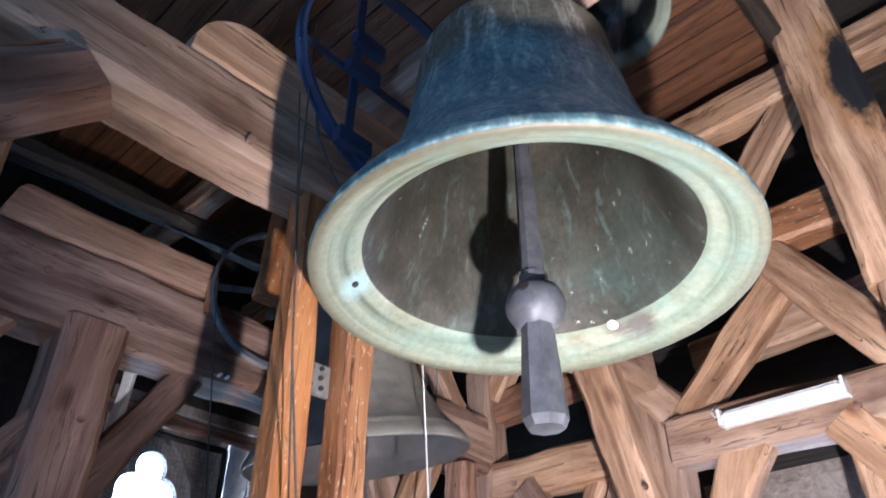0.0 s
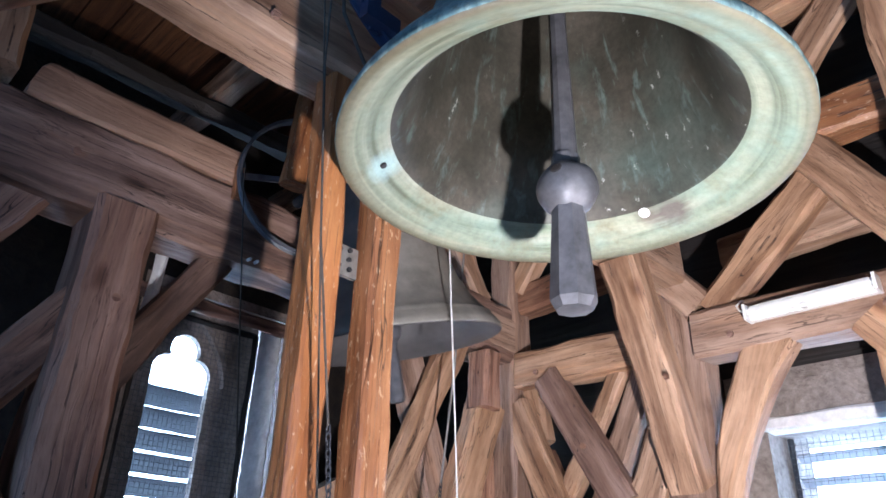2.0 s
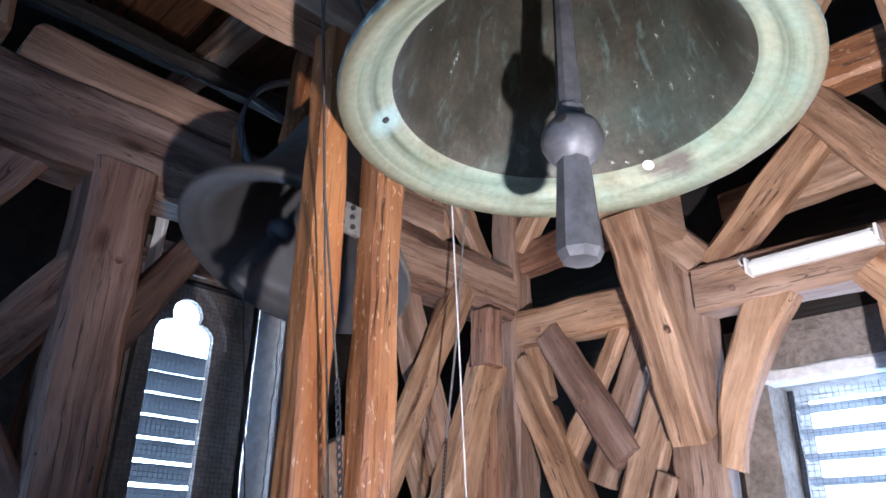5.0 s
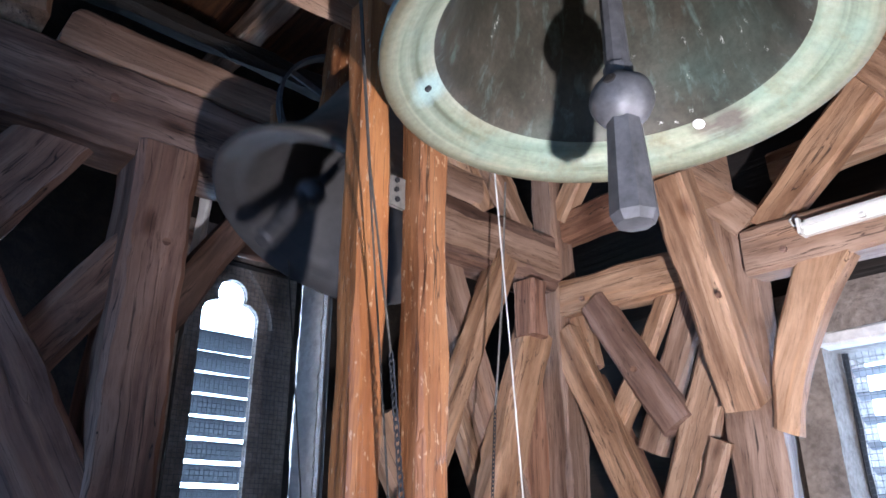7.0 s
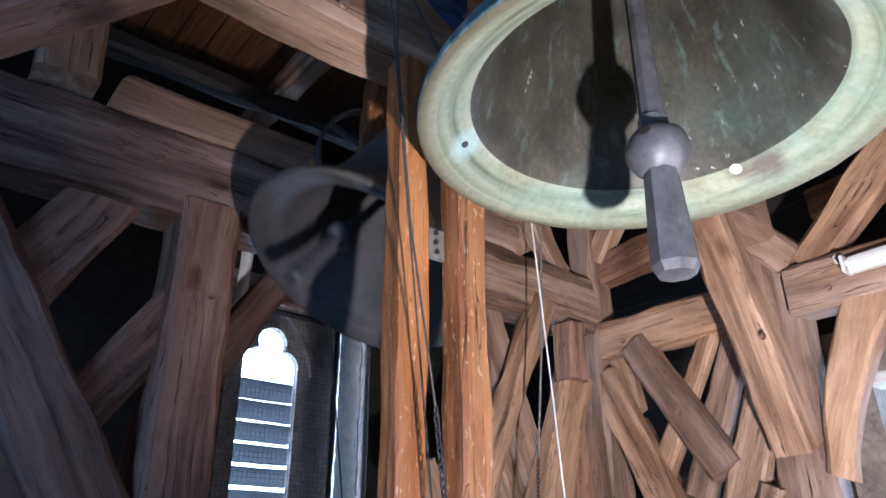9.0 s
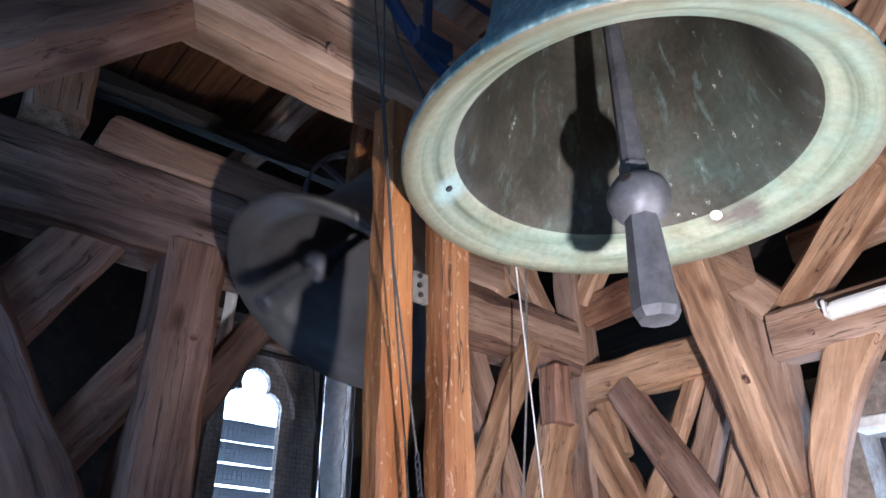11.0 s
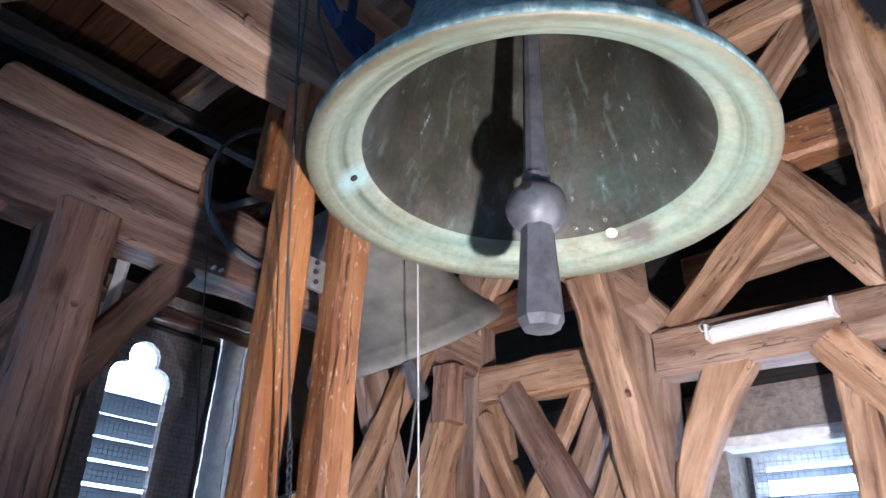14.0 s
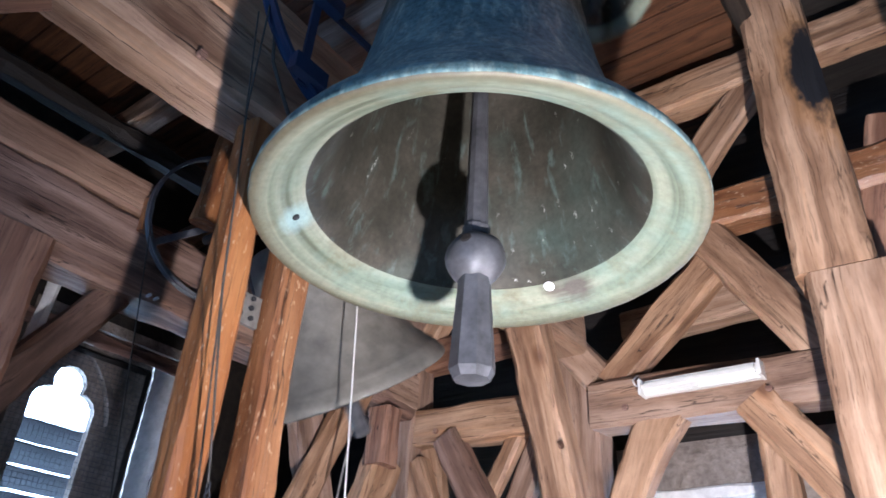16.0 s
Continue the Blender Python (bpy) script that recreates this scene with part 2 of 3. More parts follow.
STONE = stone("plastered_stone", (0.34, 0.285, 0.25))
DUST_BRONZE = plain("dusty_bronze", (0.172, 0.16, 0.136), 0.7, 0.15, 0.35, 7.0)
# bronze of the bell's inside, darkened in colour for the shadow falling into it
SHADED_IN = plain("shaded_bronze", (0.085, 0.08, 0.08), 0.6, 0.2, 0.3, 5.0)
WHITEWASH = plain("whitewashed_stone", (0.86, 0.85, 0.84), 0.9, 0, 0.16, 16.0, 0.9)
WHITE_PLASTIC = plain("white_enamel", (0.8, 0.79, 0.75), 0.35, 0, 0.04, 3.0, 0.0)
GALV = plain("galvanised_steel", (0.26, 0.245, 0.225), 0.45, 0.5, 0.3, 30.0)
ROPE_WHITE = plain("white_cord", (0.6, 0.59, 0.56), 0.8, 0, 0.08, 60.0)
ROPE_DARK = plain("dark_rope", (0.07, 0.06, 0.05), 0.9, 0, 0.3, 60.0)
ROPE_GREY = plain("grey_rope", (0.22, 0.2, 0.18), 0.9, 0, 0.3, 60.0)
WHEEL_IRON = plain("grey_painted_iron", (0.12, 0.12, 0.125), 0.5, 0.2, 0.4, 14.0)
SLATE = plain("louvre_slat", (0.03, 0.036, 0.045), 0.7, 0, 0.25, 9.0)
# paler slats for the wide window: its glare haze put into their colour
HAZED_SLAT = plain("hazed_louvre_slat", (0.34, 0.37, 0.41), 0.6, 0, 0.2, 9.0)
WIRE = plain("wire", (0.12, 0.12, 0.13), 0.6, 0.5, 0.1, 9.0, 0.0)
GLOW, gn, gl, gb = material("bright_sky", 1.0)
gb.inputs["Base Color"].default_value = (0, 0, 0, 1)
gb.inputs["Emission Color"].default_value, gb.inputs["Emission Strength"].default_value = (0.42, 0.64, 1.0, 1), 24.0


def charred(name):
    """Oak with one burnt patch, black in the middle and orange round it."""
    m = OAK.copy()
    m.name = name
    n, l = m.node_tree.nodes, m.node_tree.links
    b = n["Principled BSDF"]
    old = b.inputs["Base Color"].links[0].from_socket
    tc = n.new("ShaderNodeTexCoord")
    mp = n.new("ShaderNodeMapping")
    mp.inputs["Location"].default_value = (-1.05 * 1.5, 0.0, 0.0)
    mp.inputs["Scale"].default_value = (1.5, 5.0, 5.0)
    l.new(tc.outputs["Object"], mp.inputs[0])
    g = n.new("ShaderNodeVectorMath")
    g.operation = "DISTANCE"
    g.inputs[1].default_value = (0.0, 0.55, -0.62)
    l.new(mp.outputs[0], g.inputs[0])
    add = n.new("ShaderNodeMath")
    add.operation = "MULTIPLY_ADD"
    add.inputs[1].default_value = 0.9
    l.new(noise_of(n, l, tc.outputs["Object"], 9.0, (0.5, 1, 1), 6, 0.7), add.inputs[0])
    l.new(g.outputs["Value"], add.inputs[2])
    half = n.new("ShaderNodeMath")
    half.operation = "MULTIPLY"
    half.inputs[1].default_value = 0.5
    l.new(add.outputs[0], half.inputs[0])
    col = mixed(n, l, "MIX", ramp(n, l, half.outputs[0], [(0.47, (0.7, 0.7, 0.7)), (0.6, (0, 0, 0))]), old, (0.4, 0.19, 0.07))
    col = mixed(n, l, "MIX", ramp(n, l, half.outputs[0], [(0.4, (1, 1, 1)), (0.5, (0, 0, 0))]), col, (0.012, 0.012, 0.014))
    l.new(col, b.inputs["Base Color"])
    return m


CHAR = charred("burnt_oak")


# ---- mesh helpers ----
def link(name, bm, mat, parent=None, label="", m=None, smooth=False):
    me = bpy.data.meshes.new(name)
    bm.to_mesh(me)
    bm.free()
    for mt in mat if isinstance(mat, (list, tuple)) else [mat]:
        me.materials.append(mt)
    if smooth:
        for p in me.polygons:
            p.use_smooth = True
    ob = new(name, me)
    if m is not None:
        ob.matrix_basis = m
    if parent:
        ob.parent = parent
    if label:
        ob["label"] = label
    return ob


def part(name, bm, mat, parent, label="", m=None, smooth=False):
    return link(name, bm, mat, parent, label, m, smooth)


def empty(name, m, label, category, group="", kind=""):
    ob = new(name)
    ob.empty_display_size = 0.1
    ob.matrix_basis = m
    return tagged(ob, label, category, group, kind)


def box(bm, x0, x1, y0, y1, z0, z1):
    v = [bm.verts.new(c) for c in ((x0, y0, z0), (x1, y0, z0), (x1, y1, z0), (x0, y1, z0), (x0, y0, z1), (x1, y0, z1), (x1, y1, z1), (x0, y1, z1))]
    for f in ((3, 2, 1, 0), (4, 5, 6, 7), (0, 1, 5, 4), (1, 2, 6, 5), (2, 3, 7, 6), (3, 0, 4, 7)):
        bm.faces.new([v[i] for i in f])


def along(p, q, up=(0, 0, 1)):
    """The pose of a bar from p to q: x runs along it, z leans to up."""
    p, q = Vector(p), Vector(q)
    x = (q - p).normalized()
    z = Vector(up)
    if abs(x.dot(z)) > 0.95:
        z = Vector((1, 0, 0))
    y = z.cross(x).normalized()
    z = x.cross(y)
    m = Matrix((x, y, z)).transposed().to_4x4()
    m.translation = p
    return m, (q - p).length


def hewn(length, w, h, seed, chamfer=0.012, wave=0.009, bow=0.0, taper=0.0, step=0.07):
    """A hand-hewn squared timber from x = 0 to length, its section w across (y) by h (z), with worn arrises. It may bow
    towards z and grow thinner towards its far end."""
    bm = bmesh.new()
    n = max(4, int(length / step))
    rings = []
    for i in range(n + 1):
        x = length * i / n
        s = i / n
        ring = []
        a, b = w / 2, h / 2 * (1 - taper * s)
        c = min(a, b, chamfer * (1.15 + 1.1 * noise.noise(Vector((x * 3.1, seed * 7.3, 1))) + 0.5 * noise.noise(Vector((x * 11.0, seed * 5.1, 4)))))
        lift = bow * 4 * s * (1 - s)
        for k, (y, z) in enumerate(((a - c, -b), (a, -b + c), (a, b - c), (a - c, b), (-a + c, b), (-a, b - c), (-a, -b + c), (-a + c, -b))):
            near = Vector((x * 2.3, seed * 3.7 + (k // 2) * 5, 0))
            rough = Vector((x * 9.0, seed * 2.9 + k * 3, 2))
            dy = wave * (noise.noise(near) + 0.3 * noise.noise(rough))
            dz = wave * (noise.noise(near + Vector((0, 0, 9))) + 0.3 * noise.noise(rough + Vector((0, 0, 5))))
            ring.append(bm.verts.new((x, y + dy, z + dz + lift)))
        rings.append(ring)
    for r, q in zip(rings, rings[1:]):
        for k in range(8):
            bm.faces.new((r[k], q[k], q[(k + 1) % 8], r[(k + 1) % 8]))
    bm.faces.new(rings[0])
    bm.faces.new(rings[-1][::-1])
    bmesh.ops.recalc_face_normals(bm, faces=bm.faces)
    return bm


COUNT = [0]


def timber(name, p, q, w, h, parent, mat=None, up=(0, 0, 1), label="", chamfer=0.021, wave=0.015, bow=0.0, taper=0.0):
    COUNT[0] += 1
    m, length = along(p, q, up)
    return part(name, hewn(length, w, h, COUNT[0], chamfer, wave, bow, taper), mat or OAK, parent, label, m)


def lathe(profile, steps=96, close=False):
    """Turn (r, z) pairs about the z axis."""
    bm = bmesh.new()
    rings = []
    for r, z in profile:
        rings.append([bm.verts.new((r * math.cos(2 * math.pi * k / steps), r * math.sin(2 * math.pi * k / steps), z)) for k in range(steps)] if r > 1e-5 else [bm.verts.new((0, 0, z))])
    pairs = list(zip(rings, rings[1:])) + ([(rings[-1], rings[0])] if close else [])
    for a, b in pairs:
        for k in range(steps):
            j = (k + 1) % steps
            if len(a) == 1:
                bm.faces.new((a[0], b[k], b[j]))
            elif len(b) == 1:
                bm.faces.new((a[k], b[0], a[j]))
            else:
                bm.faces.new((a[k], b[k], b[j], a[j]))
    bmesh.ops.recalc_face_normals(bm, faces=bm.faces)
    return bm


def rod(bm, p, q, r, steps=10):
    m, length = along(p, q)
    rings = []
    for x in (0, length):
        rings.append([bm.verts.new(m @ Vector((x, r * math.cos(2 * math.pi * k / steps), r * math.sin(2 * math.pi * k / steps)))) for k in range(steps)])
    for k in range(steps):
        j = (k + 1) % steps
        bm.faces.new((rings[0][k], rings[1][k], rings[1][j], rings[0][j]))
    bm.faces.new(rings[0])
    bm.faces.new(rings[1][::-1])


# ---- the tower ----
# floor
bm = bmesh.new()
box(bm, -5.1, 4.0, -4.0, 4.75, -0.1, 0.0)
tagged(link("floor", bm, BOARD), "worn dark wooden board floor of the belfry", "floor", kind="structure")


def wall_with_window(name, m, length, height, thick, x0, x1, z0, z1, mat, label):
    """A wall along x from 0, facing -y at y = 0, with one opening."""
    bm = bmesh.new()
    box(bm, 0, x0, 0, thick, 0, height)
    box(bm, x1, length, 0, thick, 0, height)
    box(bm, x0, x1, 0, thick, 0, z0)
    box(bm, x0, x1, 0, thick, z1, height)
    return tagged(link(name, bm, mat, m=m), label, "wall", kind="structure")


# walls: x = -5.1 with the lancet, y = 4.6 with the louvred window, and two behind the camera
wall_with_window("wall_west", pose(-5.1, -4.0, 0, 0, 0, 90), 8.6, 3.78, 0.8, 5.95, 7.19, 0.6, 3.7, STONE, "rough plastered stone tower wall with a deep lancet niche")
wall_with_window("wall_north", pose(-5.9, 4.6, 0), 9.9, 2.95, 0.7, 4.15, 4.87, 0.8, 2.58, STONE, "rough plastered stone tower wall with a louvred window")
wall_with_window("wall_east", pose(4.0, 4.6, 0, 0, 0, -90), 8.6, 5.5, 0.7, 3.3, 4.8, 0.8, 3.2, STONE, "rough plastered stone tower wall with a window")
wall_with_window("wall_south", pose(4.0, -4.0, 0, 0, 0, 180), 9.1, 5.5, 0.7, 3.5, 4.9, 0.8, 3.2, STONE, "rough plastered stone tower wall with a window")


# black sheets painted in for the dark void behind and above the timbers
def dark_backing(name, x0, x1, y0, y1, z0, z1):
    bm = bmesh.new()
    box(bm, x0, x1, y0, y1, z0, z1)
    return tagged(link(name, bm, NEAR_BLACK), "near-black sheet standing in for the dark void behind the frame", "wall", kind="structure")


dark_backing("wall_upper_west", -5.9, -5.1, -4.0, 5.3, 3.78, 5.4)
dark_backing("wall_upper_north", -5.1, 4.0, 4.6, 5.3, 2.95, 5.4)
dark_backing("cladding_west", -5.1, -5.04, 3.2, 4.55, 0.0, 3.78)
dark_backing("cladding_west_2", -5.1, -5.04, -3.9, 1.9, 0.0, 3.78)
dark_backing("cladding_north", -5.04, -1.98, 4.54, 4.6, 0.0, 3.0)

# white quoin of the lancet niche
bm = bmesh.new()
COLS, ROWS_, QY0, QYW = 5, 60, 3.025, 0.089
grid = [[bm.verts.new((-5.24 + 0.18 * i / COLS + 0.018 * noise.noise(Vector((i * 1.7, k * 0.9, 3))), QY0 + QYW * i / COLS + (0.012 * noise.noise(Vector((k * 0.8, i, 7))) if i in (0, COLS) else 0), 0.6 + 3.02 * k / ROWS_)) for i in range(COLS + 1)] for k in range(ROWS_ + 1)]
for r, q in zip(grid, grid[1:]):
    for i in range(COLS):
        bm.faces.new((r[i], r[i + 1], q[i + 1], q[i]))
back = bmesh.ops.extrude_face_region(bm, geom=bm.faces[:])
bmesh.ops.translate(bm, verts=[v for v in back["geom"] if isinstance(v, bmesh.types.BMVert)], vec=(-0.03, 0.03, 0))
bmesh.ops.recalc_face_normals(bm, faces=bm.faces)
tagged(link("trim_niche", bm, WHITEWASH), "flaking whitewashed stone edge of the window niche", "trim", kind="structure")


# ---- windows ----
def tracery(half, z0, spring, thick, outer_half, outer_top):
    """A stone plate in the y-z plane with a trefoil-headed light."""
    shapes = [(0.0, spring + 0.29, 0.125), (-0.115, spring + 0.1, 0.13), (0.115, spring + 0.1, 0.13)]
    cz, bm, inner, outer = spring + 0.06, bmesh.new(), [], []
    for i in range(180):
        a = 2 * math.pi * i / 180
        dy, dz = math.cos(a), math.sin(a)
        best = 0.0
        for sy, sz, r in shapes:
            b = dy * -sy + dz * (cz - sz)
            c = sy * sy + (cz - sz) ** 2 - r * r
            if b * b - c > 0:
                best = max(best, -b + math.sqrt(b * b - c))
        if dz < 0.05:
            ty = half / abs(dy) if abs(dy) > 1e-6 else 99
            tz = (cz - z0) / -dz if dz < 0 else 99
            best = max(best, min(ty, tz))
        inner.append((dy * best, cz + dz * best))
        ty = outer_half / abs(dy) if abs(dy) > 1e-6 else 99
        tz = (outer_top - cz) / dz if dz > 1e-6 else ((cz - z0 + 0.1) / -dz if dz < -1e-6 else 99)
        o = max(best + 0.03, min(ty, tz))
        outer.append((dy * o, cz + dz * o))
    rings = [[bm.verts.new((x, y, z)) for y, z in loop] for x, loop in ((0, inner), (0, outer), (-thick, outer), (-thick, inner))]
    for a, b in zip(rings, rings[1:] + rings[:1]):
        for k in range(180):
            j = (k + 1) % 180
            bm.faces.new((a[k], a[j], b[j], b[k]))
    bmesh.ops.recalc_face_normals(bm, faces=bm.faces)
    return bm


def hood():
    """A pointed arch of stone, 45 mm wide and standing proud of the tracery."""
    bm = bmesh.new()
    rings = []
    for i in range(33):
        u = i / 16 - 1
        y, z = 0.335 * (1 - abs(1 - abs(u)) ** 1.55), 3.59 - 0.5 * abs(u) ** 1.35
        y = math.copysign(y, u) if u else 0.0
        k = 1.0 + 0.045 / max(0.2, math.hypot(y, z - 3.05))
        rings.append([bm.verts.new(c) for c in ((-0.02, y, z), (0.05, y, z), (0.05, y * k, 3.05 + (z - 3.05) * k + 0.01), (-0.02, y * k, 3.05 + (z - 3.05) * k + 0.01))])
    for a, b in zip(rings, rings[1:]):
        for k in range(4):
            bm.faces.new((a[k], a[(k + 1) % 4], b[(k + 1) % 4], b[k]))
    bm.faces.new(rings[0])
    bm.faces.new(rings[-1][::-1])
    bmesh.ops.recalc_face_normals(bm, faces=bm.faces)
    return bm


def slat(width, depth, thick, seed):
    bm = hewn(width, depth, thick, seed, 0.004, 0.003)
    return bm


WIN_Y = 2.53
LANCET = empty("window_1", pose(-5.38, WIN_Y, 0), "trefoil-headed stone lancet window with sloping louvres, daylight behind", "window", kind="structure")
part("tracery", tracery(0.242, 1.0, 3.05, 0.07, 0.62, 3.7), STONE, LANCET, m=pose(0, -0.065, 0))
part("hood", hood(), STONE, LANCET, "pointed stone hood over the light", pose(0.02, -0.065, 0))
for i in range(12):
    z = 3.0 - 0.171 * i
    m = pose(-0.19, -0.27, z - 0.02) @ pose(0, 0, 0, 0, 0, 90) @ pose(0, 0, 0, -36, 0, 0)
    part("louvre", slat(0.54, 0.207, 0.014, i), SLATE, LANCET, m=m)
# wire mesh before it
bm = bmesh.new()
for i in range(27):
    y = -0.52 + 0.037 * i
    rod(bm, (0.1, y, 0.9), (0.1, y, 3.55), 0.0016, 4)
for i in range(72):
    z = 0.92 + 0.037 * i
    rod(bm, (0.1, -0.5, z), (0.1, 0.47, z), 0.0016, 4)
part("wire_mesh", bm, WIRE, LANCET, "dark wire bird mesh")
for p, q in (((0.1, -0.51, 0.9), (0.1, -0.51, 3.57)), ((0.1, 0.48, 0.9), (0.1, 0.48, 3.57)), ((0.1, -0.51, 3.57), (0.1, 0.48, 3.57))):
    timber("mesh_frame", p, q, 0.05, 0.05, LANCET, NEAR_BLACK)

LOUVRE = empty("window_2", pose(-1.75, 4.6, 0), "wide louvred belfry window flooded with daylight", "window", kind="structure")
for i in range(12):
    m = pose(0.02, 0.4, 2.47 - 0.15 * i) @ pose(0, 0, 0, -28, 0, 0)
    part("louvre", slat(0.68, 0.085, 0.012, 40 + i), HAZED_SLAT, LOUVRE, m=m)
for x in (0.02, 0.7):
    timber("window_frame", (x, 0.3, 0.8), (x, 0.3, 2.58), 0.035, 0.035, LOUVRE, SLATE)
timber("lintel", (-0.12, 0.05, 2.62), (0.84, 0.05, 2.62), 0.16, 0.09, LOUVRE, WHITEWASH, label="whitewashed stone lintel")
bm = bmesh.new()
for i in range(19):
    rod(bm, (0.02 + 0.038 * i, 0.26, 0.8), (0.02 + 0.038 * i, 0.26, 2.57), 0.0015, 4)
for i in range(46):
    rod(bm, (0.02, 0.26, 0.82 + 0.038 * i), (0.7, 0.26, 0.82 + 0.038 * i), 0.0015, 4)
part("wire_mesh", bm, WIRE, LOUVRE, "thin wire bird mesh")

for nm, p, sx, sy in (("backdrop_west", (-6.5, 1.6, 2.6), "x", 4.0), ("backdrop_north", (-1.4, 7.0, 2.2), "y", 2.2)):
    bm = bmesh.new()
    if sx == "x":
        box(bm, -0.02, 0.02, -sy, sy, -2.4, 2.6)
    else:
        box(bm, -sy, sy, -0.02, 0.02, -2.4, 2.6)
    tagged(link(nm, bm, GLOW, m=pose(*p)), "bright overcast sky outside the belfry windows", "sky", kind="structure")

# ceiling: boards on joists
bm = bmesh.new()
box(bm, -5.9, 4.7, -4.7, 5.3, 5.4, 5.5)
for i in range(44):
    y = -4.4 + 0.22 * i
    box(bm, -5.1, -0.2, y, y + 0.208, 5.3 + 0.008 * noise.noise(Vector((i * 3.3, 0, 0))), 5.38)
# east ceiling coloured near-black for the darkness over that side
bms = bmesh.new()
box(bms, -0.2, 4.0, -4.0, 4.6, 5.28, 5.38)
tagged(link("ceiling_east", bms, NEAR_BLACK), "near-black ceiling over the east side, darkness put into its colour", "ceiling", kind="structure")
tagged(link("ceiling", bm, BOARD), "reddish brown roof boards above the bell frame", "ceiling", kind="structure")

# ---- the bell frame ----
FRAME = empty("belfry_truss", pose(0, 0, 0), "heavy weathered oak timber frame carrying the bells", "bell frame")
A, B, C, N = -3.13, -1.85, -0.25, 3.77


def block(name, p, q, w, h, nose, mat=None, label=""):
    """A bearing block along +y whose upper edge is rounded at its first end."""
    COUNT[0] += 1
    m, length = along(p, q)
    bm = hewn(length, w, h, COUNT[0], step=0.025)
    for v in bm.verts:
        if v.co.x < nose and v.co.z > 0:
            t = 1 - max(0.0, v.co.x) / nose
            v.co.z = (v.co.z + h / 2) * math.sqrt(max(0.0, 1 - 0.94 * t * t)) - h / 2
    return part(name, bm, mat or OAK, FRAME, label, m)


# long beams
timber("beam", (A, -2.4, 3.25), (A, 3.66, 3.25), 0.27, 0.4, FRAME, RED_OAK)
timber("beam", (B, -2.4, 3.415), (B, 3.66, 3.415), 0.26, 0.31, FRAME)
block("bearing_block", (A + 0.01, 0.475, 3.552), (A + 0.01, 1.47, 3.552), 0.25, 0.19, 0.07, RED_OAK)
block("bearing_block", (A + 0.01, 2.3, 3.565), (A + 0.01, 3.0, 3.565), 0.24, 0.22, 0.1)
block("bearing_block", (B, 0.6, 3.705), (B, 2.4, 3.705), 0.24, 0.26, 0.2)
block("bearing_block", (0.3, 0.6, 3.705), (0.3, 2.4, 3.705), 0.24, 0.26, 0.2)
timber("beam", (0.3, -2.4, 3.415), (0.3, 2.6, 3.415), 0.24, 0.31, FRAME)
# west side, under and over the long beam
timber("post", (A + 0.02, 0.985, 0), (A + 0.02, 0.985, 3.12), 0.29, 0.27, FRAME, GREY_OAK, (0, 1, 0))
timber("brace", (A + 0.1, -0.06, 3.0), (A + 0.1, 1.14, 1.07), 0.1, 0.3, FRAME, GREY_OAK)
timber("brace", (A, 0.98, 2.72), (A, 0.2, 1.52), 0.14, 0.21, FRAME, GREY_OAK)
timber("brace", (A - 0.02, 0.62, 3.18), (A - 0.02, 0.1, 2.24), 0.14, 0.28, FRAME, GREY_OAK)
timber("brace", (A - 0.02, 1.08, 2.36), (A - 0.02, 1.53, 3.12), 0.14, 0.16, FRAME, SHADED_OAK)
timber("brace", (A - 0.3, 0.0, 1.0), (A - 0.3, 0.75, 1.95), 0.14, 0.2, FRAME, GREY_OAK)
timber("post", (A, 0.3, 3.57), (A - 0.02, 0.24, 4.4), 0.2, 0.26, FRAME, None, (0, 1, 0))
timber("pale_plank", (-3.4, 1.345, 3.28), (-3.4, 1.32, 2.8), 0.05, 0.07, FRAME, WHITEWASH, (0, 1, 0), "narrow pale strip between post and brace")
timber("lintel_beam", (-5.0, 1.7, 3.575), (-5.0, 3.12, 3.585), 0.08, 0.11, FRAME, GREY_OAK)
# knee brace before the nearer long beam
timber("brace", (B + 0.2, -0.75, 1.98), (B + 0.2, 0.33, 3.12), 0.14, 0.25, FRAME, GREY_OAK, label="", chamfer=0.05)
timber("wedge", (A + 0.152, 1.477, 3.36), (A + 0.152, 1.467, 3.54), 0.035, 0.05, FRAME, PINE, (0, 1, 0), "orange pine wedge", 0.006, 0.003)
# pine posts
timber("post", (B + 0.05, 1.205, 0), (B + 0.05, 1.205, 3.26), 0.115, 0.115, FRAME, PINE, (0, 1, 0), chamfer=0.014, wave=0.005)
timber("post", (B + 0.05, 1.45, 0), (B + 0.05, 1.45, 3.26), 0.12, 0.12, FRAME, PINE, (0, 1, 0), chamfer=0.014, wave=0.005)
# far corner and the north side
timber("post", (-3.1, N, 0), (-3.1, N, 4.9), 0.2, 0.22, FRAME, None, (0, 1, 0))
timber("cross_beam", (-2.99, N, 2.995), (-2.06, N, 2.975), 0.22, 0.24, FRAME)
timber("cross_beam", (-1.72, N, 2.945), (0.6, N, 2.915), 0.22, 0.265, FRAME)
timber("cross_beam", (A + 0.02, 2.3, 3.235), (A + 0.02, 3.68, 3.235), 0.24, 0.27, FRAME)
timber("brace", (-3.03, N - 0.04, 2.76), (-2.46, N - 0.04, 1.44), 0.12, 0.21, FRAME)
timber("brace", (-2.95, N + 0.05, 2.88), (-2.85, N + 0.05, 2.52), 0.1, 0.15, FRAME, taper=0.4)
timber("brace", (-2.735, N - 0.07, 2.9), (-2.24, N - 0.07, 2.08), 0.14, 0.2, FRAME, GREY_PALE)
